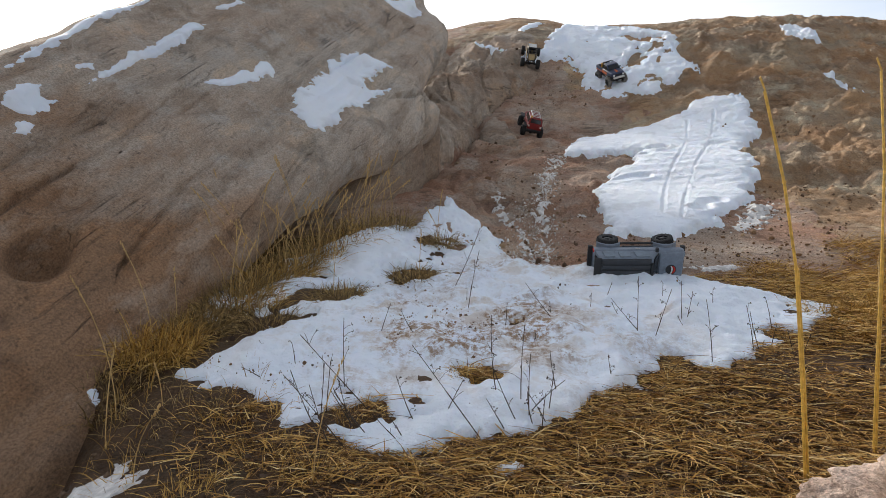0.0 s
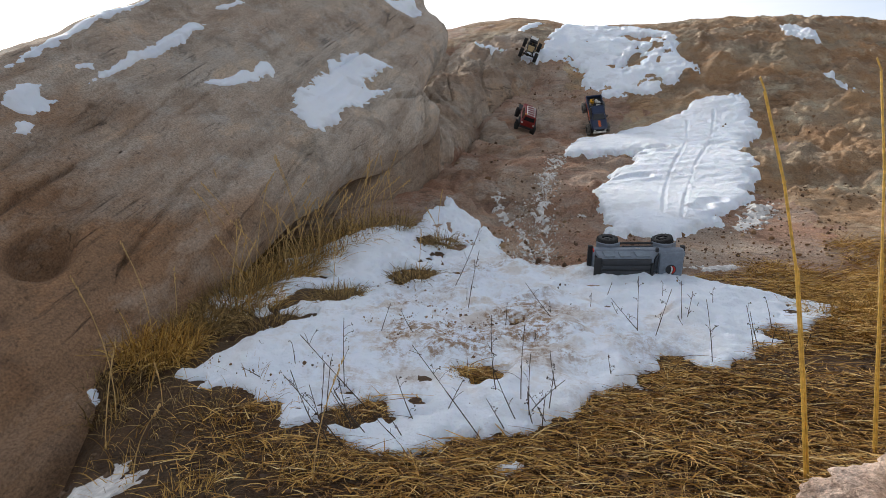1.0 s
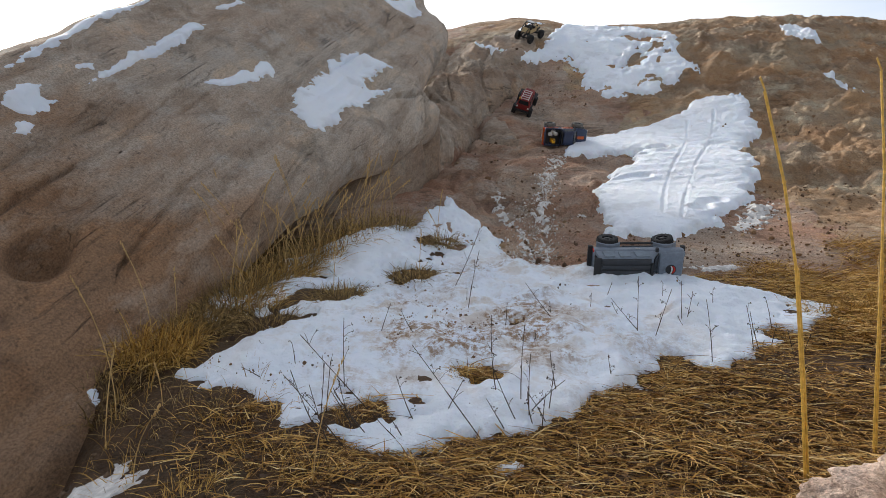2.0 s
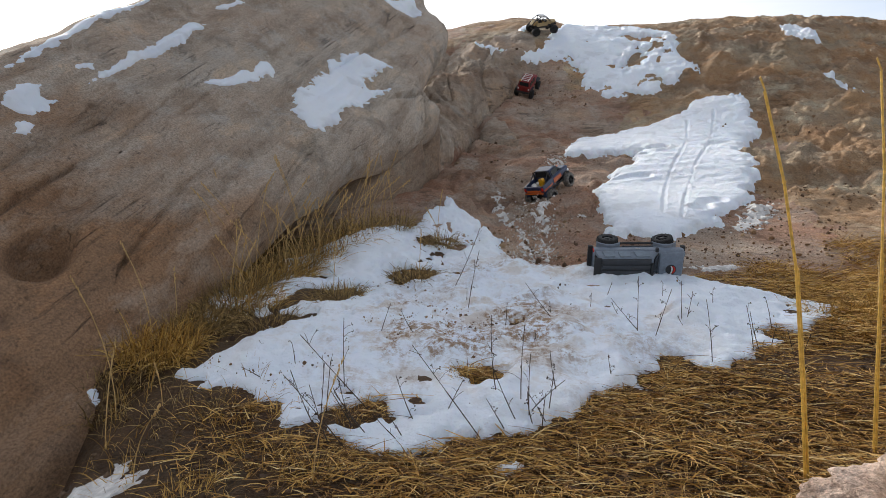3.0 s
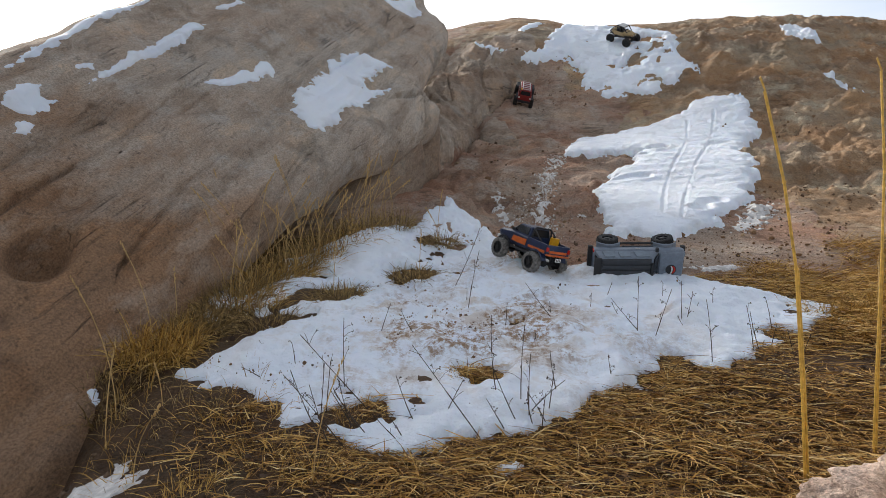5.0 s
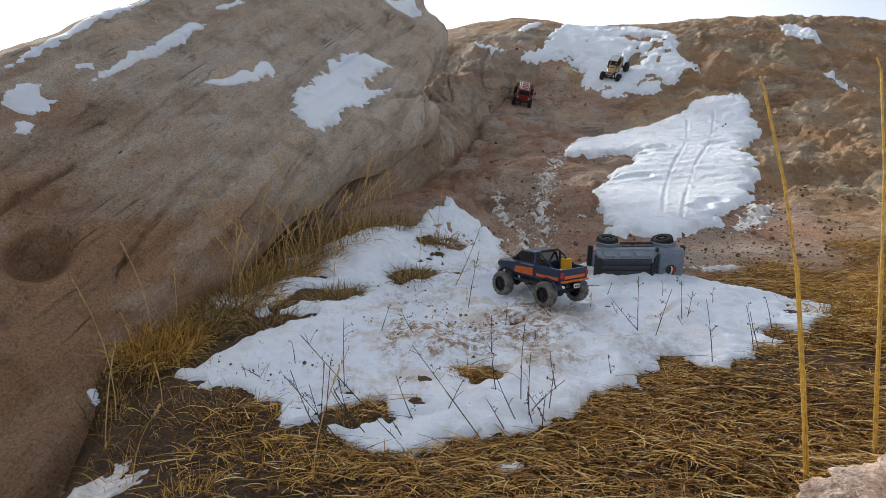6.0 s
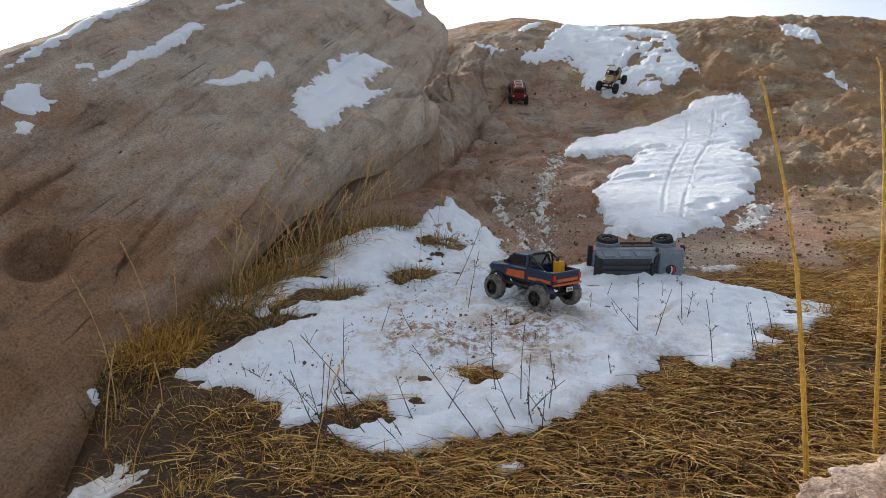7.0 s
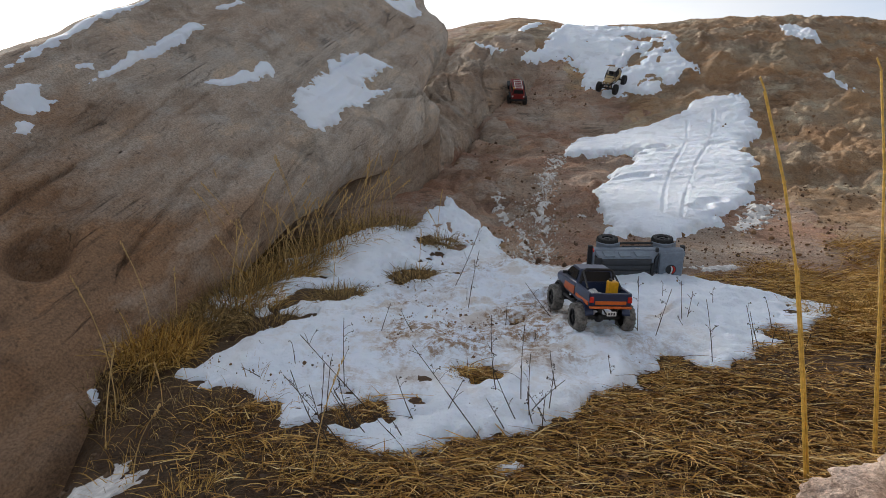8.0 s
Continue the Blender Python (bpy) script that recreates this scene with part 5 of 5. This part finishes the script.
# ---- loose stones ----
def pebbles(name, label, x, y, size, mat, seed, sink=0.2, lift=0.0):
    rng = np.random.default_rng(seed)
    bm = bmesh.new()
    bmesh.ops.create_icosphere(bm, subdivisions=1, radius=1)
    bv, bf = np.array([v.co for v in bm.verts]), np.array([[v.index for v in f.verts] for f in bm.faces])
    bm.free()
    n = len(x)
    v = bv[None] * (1 + rng.normal(0, 0.16, (n, len(bv), 1))) * (size[:, None, None] * rng.uniform(0.6, 1.3, (n, 1, 3)))
    v = v + np.stack([x, y, height(x, y) + lift + size * (0.5 - sink)], -1)[:, None]
    f = bf[None] + (np.arange(n) * len(bv))[:, None, None]
    tagged(mesh_from(name, v.reshape(-1, 3), f.reshape(-1, 3), mat, False), label, "stones", kind="stuff")


def stone_material(name, stops):
    m, n, l, b = material(name, 0.9)
    g = n.new("ShaderNodeNewGeometry")
    l.new(mix(n, l, 0.5, ramp(n, l, g.outputs["Random Per Island"], stops), ramp(n, l, noise_node(n, l, 80, 4), [(0.3, G(0.6)), (0.7, G(1.2))]), "MULTIPLY"), b.inputs["Base Color"])
    return m


SCREE = stone_material("pale_scree", [(0.0, (0.22, 0.15, 0.10)), (0.35, (0.42, 0.35, 0.28)), (0.7, (0.62, 0.58, 0.53)), (1.0, (0.85, 0.85, 0.86))])
CRUMBS = stone_material("soil_crumbs", [(0.0, (0.08, 0.045, 0.025)), (0.6, (0.22, 0.12, 0.06)), (1.0, (0.36, 0.25, 0.15))])
CLODS = stone_material("dark_soil_clods", [(0.0, (0.04, 0.022, 0.012)), (0.6, (0.085, 0.048, 0.026)), (1.0, (0.17, 0.11, 0.065))])
rng_stone = np.random.default_rng(9)
s = rng_stone.uniform(0, 1, 5200)
gx = np.interp(s, (0, 0.4, 0.75, 1), (0.50, 0.62, 0.80, 1.0)) + rng_stone.normal(0, 0.09, 5200) * (1.1 - 0.6 * s)
gy = 3.45 + 2.0 * s
pebbles("scree", "pale stone chips and frost in the gully", gx, gy, rng_stone.gamma(1.4, 0.0017, 5200).clip(0.0008, 0.011), SCREE, 1)
gx, gy = rng_stone.uniform(-0.2, 3.6, 9000), 3.3 + 4.7 * rng_stone.uniform(0, 1, 9000) ** 1.5
ok = fbm(gx * 1.4, gy * 1.4, 71, 4) > 0.0
pebbles("hill_stones", "small loose stones scattered on the hillside", gx[ok], gy[ok], rng_stone.gamma(1.5, 0.0026, 9000)[ok].clip(0.0015, 0.02), CRUMBS, 2)
gx, gy = rng_stone.normal(0.05, 0.42, 2400), rng_stone.normal(2.3, 0.33, 2400)
ok = (inside_distance(gx, gy, FIELD) > 0.04) & (fbm(gx * 4, gy * 4, 73, 4) > 0.08)
pebbles("snow_crumbs", "crumbs of soil kicked over the snow", gx[ok], gy[ok], rng_stone.gamma(1.5, 0.0012, 2400)[ok].clip(0.0008, 0.006), CRUMBS, 3, 0.1, 0.026)
gx, gy = rng_stone.uniform(-1.6, 2.6, 5000), rng_stone.uniform(0.9, 3.0, 5000)
ok = inside_distance(gx, gy, FIELD) < -0.01
pebbles("soil_clods", "small clods of dark soil among the straw", gx[ok], gy[ok], rng_stone.gamma(1.6, 0.0028, 5000)[ok].clip(0.0015, 0.012), CLODS, 4)


def near_rock():
    bm = bmesh.new()
    bmesh.ops.create_icosphere(bm, subdivisions=6, radius=1)
    for v in bm.verts:
        c = v.co.copy()
        w = noise.fractal(c * 1.7, 0.8, 2.1, 6) * 0.2 + noise.fractal(c * 7, 0.8, 2.1, 5) * 0.06 - 0.14 * abs(noise.noise(c * 4.0)) - 0.08 * (1 if noise.noise(c * Vector((3, 3, 9))) > 0.1 else 0)
        near, far = noise.voronoi(c * 4.5 + 0.3 * noise.noise_vector(c * 3))[0][:2]
        w += 0.16 * min(far - near, 0.35) - 0.05
        v.co = Vector((c.x * 0.30, c.y * 0.22, c.z * 0.17)) * (1 + w)
    for f in bm.faces:
        f.smooth = True
    ob = part("foreground_rock", bm, PINK_ROCK)
    ob.matrix_world = pose(0.88, 1.0, 0.12, 4, -8, 10)
    tagged(ob, "pale pink crumbling sandstone block close in front", "rock")


near_rock()


def motions():
    walk(pickup, [(t, on_hill(*row)) for t, *row in (
        (0, 1.906, 7.16, 275, 0.03, 0, 0),
        (0.3, 1.812, 6.948, 276, 0.03, 0, 0),
        (0.5, 1.722, 6.884, 276, 0.02, 0, 0),
        (0.7, 1.661, 6.74, 272, 0.01, 0, 8),
        (0.9, 1.587, 6.484, 268, 0.03, 0, 22),
        (1.1, 1.513, 6.464, 272, 0.04, 2, 28),
        (1.3, 1.461, 6.44, 290, 0.05, 4, 20),
        (1.5, 1.345, 6.392, 312, 0.06, 8, 14),
        (1.6, 1.265, 6.352, 330, 0.04, 8, 8),
        (1.7, 1.166, 6.308, 350, 0.02, 10, 4),
        (1.95, 1.095, 5.952, 366, 0.06, 75, 0),
        (2.2, 1.029, 5.648, 378, 0.16, 150, 0),
        (2.45, 0.98, 5.408, 382, 0.16, 215, 0),
        (2.65, 0.948, 5.252, 384, 0.13, 262, -4),
        (2.8, 0.897, 5.02, 386, 0.09, 293, -8),
        (2.9, 0.828, 4.804, 390, 0.04, 330, -8),
        (3.0, 0.805, 4.672, 410, 0.01, 358, 0),
        (3.1, 0.746, 4.776, 412, 0, 364, 0),
        (3.2, 0.617, 4.696, 416, 0, 362, 0),
        (3.3, 0.491, 4.292, 424, 0, 366, 0),
        (3.4, 0.425, 4.176, 428, 0, 372, 0),
        (3.5, 0.372, 3.972, 431, 0, 378, 8),
        (3.7, 0.363, 3.876, 435, 0.0, 386, 14),
        (3.9, 0.367, 3.808, 438, 0.0, 388, 18),
        (4.1, 0.381, 3.808, 441, 0.0, 389, 18),
        (4.2, 0.386, 3.788, 446, 0.01, 389, 12),
        (4.3, 0.387, 3.736, 454, 0.02, 388, 2),
        (4.4, 0.389, 3.632, 463, 0.03, 396, -7),
        (4.5, 0.398, 3.568, 471, 0.03, 401, -9),
        (4.6, 0.413, 3.528, 473, 0.03, 400, -9),
        (4.7, 0.422, 3.496, 475, 0.03, 394, -7),
        (5.2, 0.43, 3.124, 482, 0.03, 368, -6),
        (5.8, 0.426, 2.788, 486, 0.03, 361, 0),
        (6.0, 0.411, 2.72, 485, 0.03, 360, 0),
        (6.2, 0.415, 2.72, 484, 0.03, 360, 0),
        (6.4, 0.419, 2.712, 484, 0.03, 360, 0),
        (6.6, 0.4, 2.7, 484, 0.03, 360, 0),
        (6.8, 0.378, 2.676, 485, 0.03, 360, 0),
        (7.0, 0.371, 2.664, 485, 0.03, 360, 0),
        (7.2, 0.392, 2.644, 484, 0.03, 360, 0),
        (7.3, 0.422, 2.608, 481, 0.03, 360, 0),
        (7.4, 0.447, 2.564, 475, 0.03, 360, 0),
        (7.5, 0.478, 2.536, 467, 0.03, 360, 0),
        (7.6, 0.506, 2.508, 460, 0.03, 360, 0),
        (7.7, 0.535, 2.484, 459, 0.03, 360, 0),
        (7.8, 0.544, 2.464, 459, 0.03, 360, 0),
        (8.0, 0.555, 2.448, 458, 0.03, 360, 0))])
    walk(jeep, [(t, on_hill(*row)) for t, *row in (
        (0, 0.856, 6.348, 97, 0.012, 0, -9),
        (0.5, 0.841, 6.452, 100, 0.012, 0, -9),
        (0.9, 0.821, 6.472, 98, 0.012, 0, -9),
        (1.2, 0.818, 6.544, 93, 0.012, 0, -9),
        (1.5, 0.798, 6.568, 86, 0.012, 0, -9),
        (1.7, 0.821, 6.664, 83, 0.012, 0, -9),
        (2.3, 0.902, 6.92, 82, 0.012, 0, -9),
        (2.8, 0.943, 7.084, 79, 0.012, 0, -9),
        (3.0, 0.954, 7.216, 74, 0.012, 0, -9),
        (3.3, 0.959, 7.252, 73, 0.012, 0, -9),
        (3.6, 0.961, 7.272, 75, 0.012, 0, -9),
        (4.0, 0.932, 7.244, 84, 0.012, 0, -9),
        (4.4, 0.918, 7.088, 88, 0.012, 0, -9),
        (4.7, 0.88, 6.988, 90, 0.012, 0, -9),
        (5.8, 0.87, 6.96, 88, 0.012, 0, -9),
        (6.5, 0.842, 6.984, 88, 0.012, 0, -9),
        (7.0, 0.819, 7.004, 89, 0.012, 0, -9),
        (8.0, 0.801, 7.004, 91, 0.012, 0, -9))])
    walk(buggy, [(t, on_hill(*row)) for t, *row in (
        (0, 1.046, 7.656, 90, 0, 0, 0),
        (0.5, 1.036, 7.684, 90, 0, 0, 0),
        (1.0, 1.034, 7.72, 90, 0.03, 0, 0),
        (1.5, 1.026, 7.816, 92, 0.03, 0, 0),
        (1.7, 1.038, 7.908, 80, 0.03, 0, 0),
        (2.2, 1.126, 8.08, 50, 0.02, 0, 0),
        (2.8, 1.238, 8.2, 28, 0.02, 0, -6),
        (3.1, 1.314, 8.264, 22, 0.02, 0, -6),
        (3.3, 1.401, 8.3, 18, 0.02, 0, -6),
        (3.6, 1.543, 8.304, 14, 0.03, 0, -4),
        (3.8, 1.673, 8.436, 6, 0.03, 0, 0),
        (4.0, 1.83, 8.5, 2, 0.03, 0, 0),
        (4.2, 1.972, 8.556, -4, 0.03, 0, 0),
        (4.4, 2.098, 8.544, -12, 0.03, 0, 0),
        (4.6, 2.202, 8.328, -26, 0.03, 0, 0),
        (4.7, 2.259, 8.264, -34, 0.03, 0, 0),
        (5.0, 2.257, 7.948, -62, 0.03, 0, 0),
        (5.4, 2.155, 7.612, -94, 0.03, 0, 0),
        (5.8, 2.006, 7.292, -116, 0.03, 0, 0),
        (6.0, 1.966, 7.264, -118, 0.03, 0, 0),
        (6.2, 1.918, 7.184, -119, 0.03, 0, 0),
        (6.6, 1.859, 7.008, -119, 0.03, 0, 0),
        (8.0, 1.855, 6.992, -119, 0.03, 0, 0))])
    # the pickup's wheels: rolling, then spinning in the snow, then rolling back
    spin = [(0.0, 0), (1.7, 420), (2.8, 600), (3.5, 480), (4.1, 400)]
    spin += [(4.1 + 0.1 * k, 400 + 62 * k) for k in range(1, 33)]
    spin += [(7.4, 2420), (7.6, 2360), (7.8, 2270), (8.0, 2230)]
    steps = [round(0.1 * k, 1) for k in range(81)]
    turns = np.interp(steps, [t for t, _ in spin], [a for _, a in spin])
    for wheel in pickup_wheels:
        at = wheel.location.copy()
        walk(wheel, [(t, pose(*at, 0, a % 360, 0)) for t, a in zip(steps, turns)])
    # the buggy's and the jeep's wheels roll with the ground
    for wheels, rows in ((buggy_wheels, ((0, 0), (1.7, 500), (3.3, 760), (4.7, 1650), (5.8, 2500), (6.6, 2700), (8.0, 2700))),
                         (jeep_wheels, ((0, 0), (0.9, -80), (1.7, 300), (3.0, 700), (4.7, 620), (8.0, 560)))):
        turns = np.interp(steps, [t for t, _ in rows], [a for _, a in rows])
        for wheel in wheels:
            at = wheel.location.copy()
            walk(wheel, [(t, pose(*at, 0, a % 360, 0)) for t, a in zip(steps, turns)])
    # the fallen wagon's upper front wheel steers a little
    at = suv_wheels[3].location.copy()
    walk(suv_wheels[3], [(t, pose(*at, 0, 0, a)) for t, a in ((0, 12), (6.0, 12), (7.0, 14), (7.6, 2), (8.0, 0))])


motions()
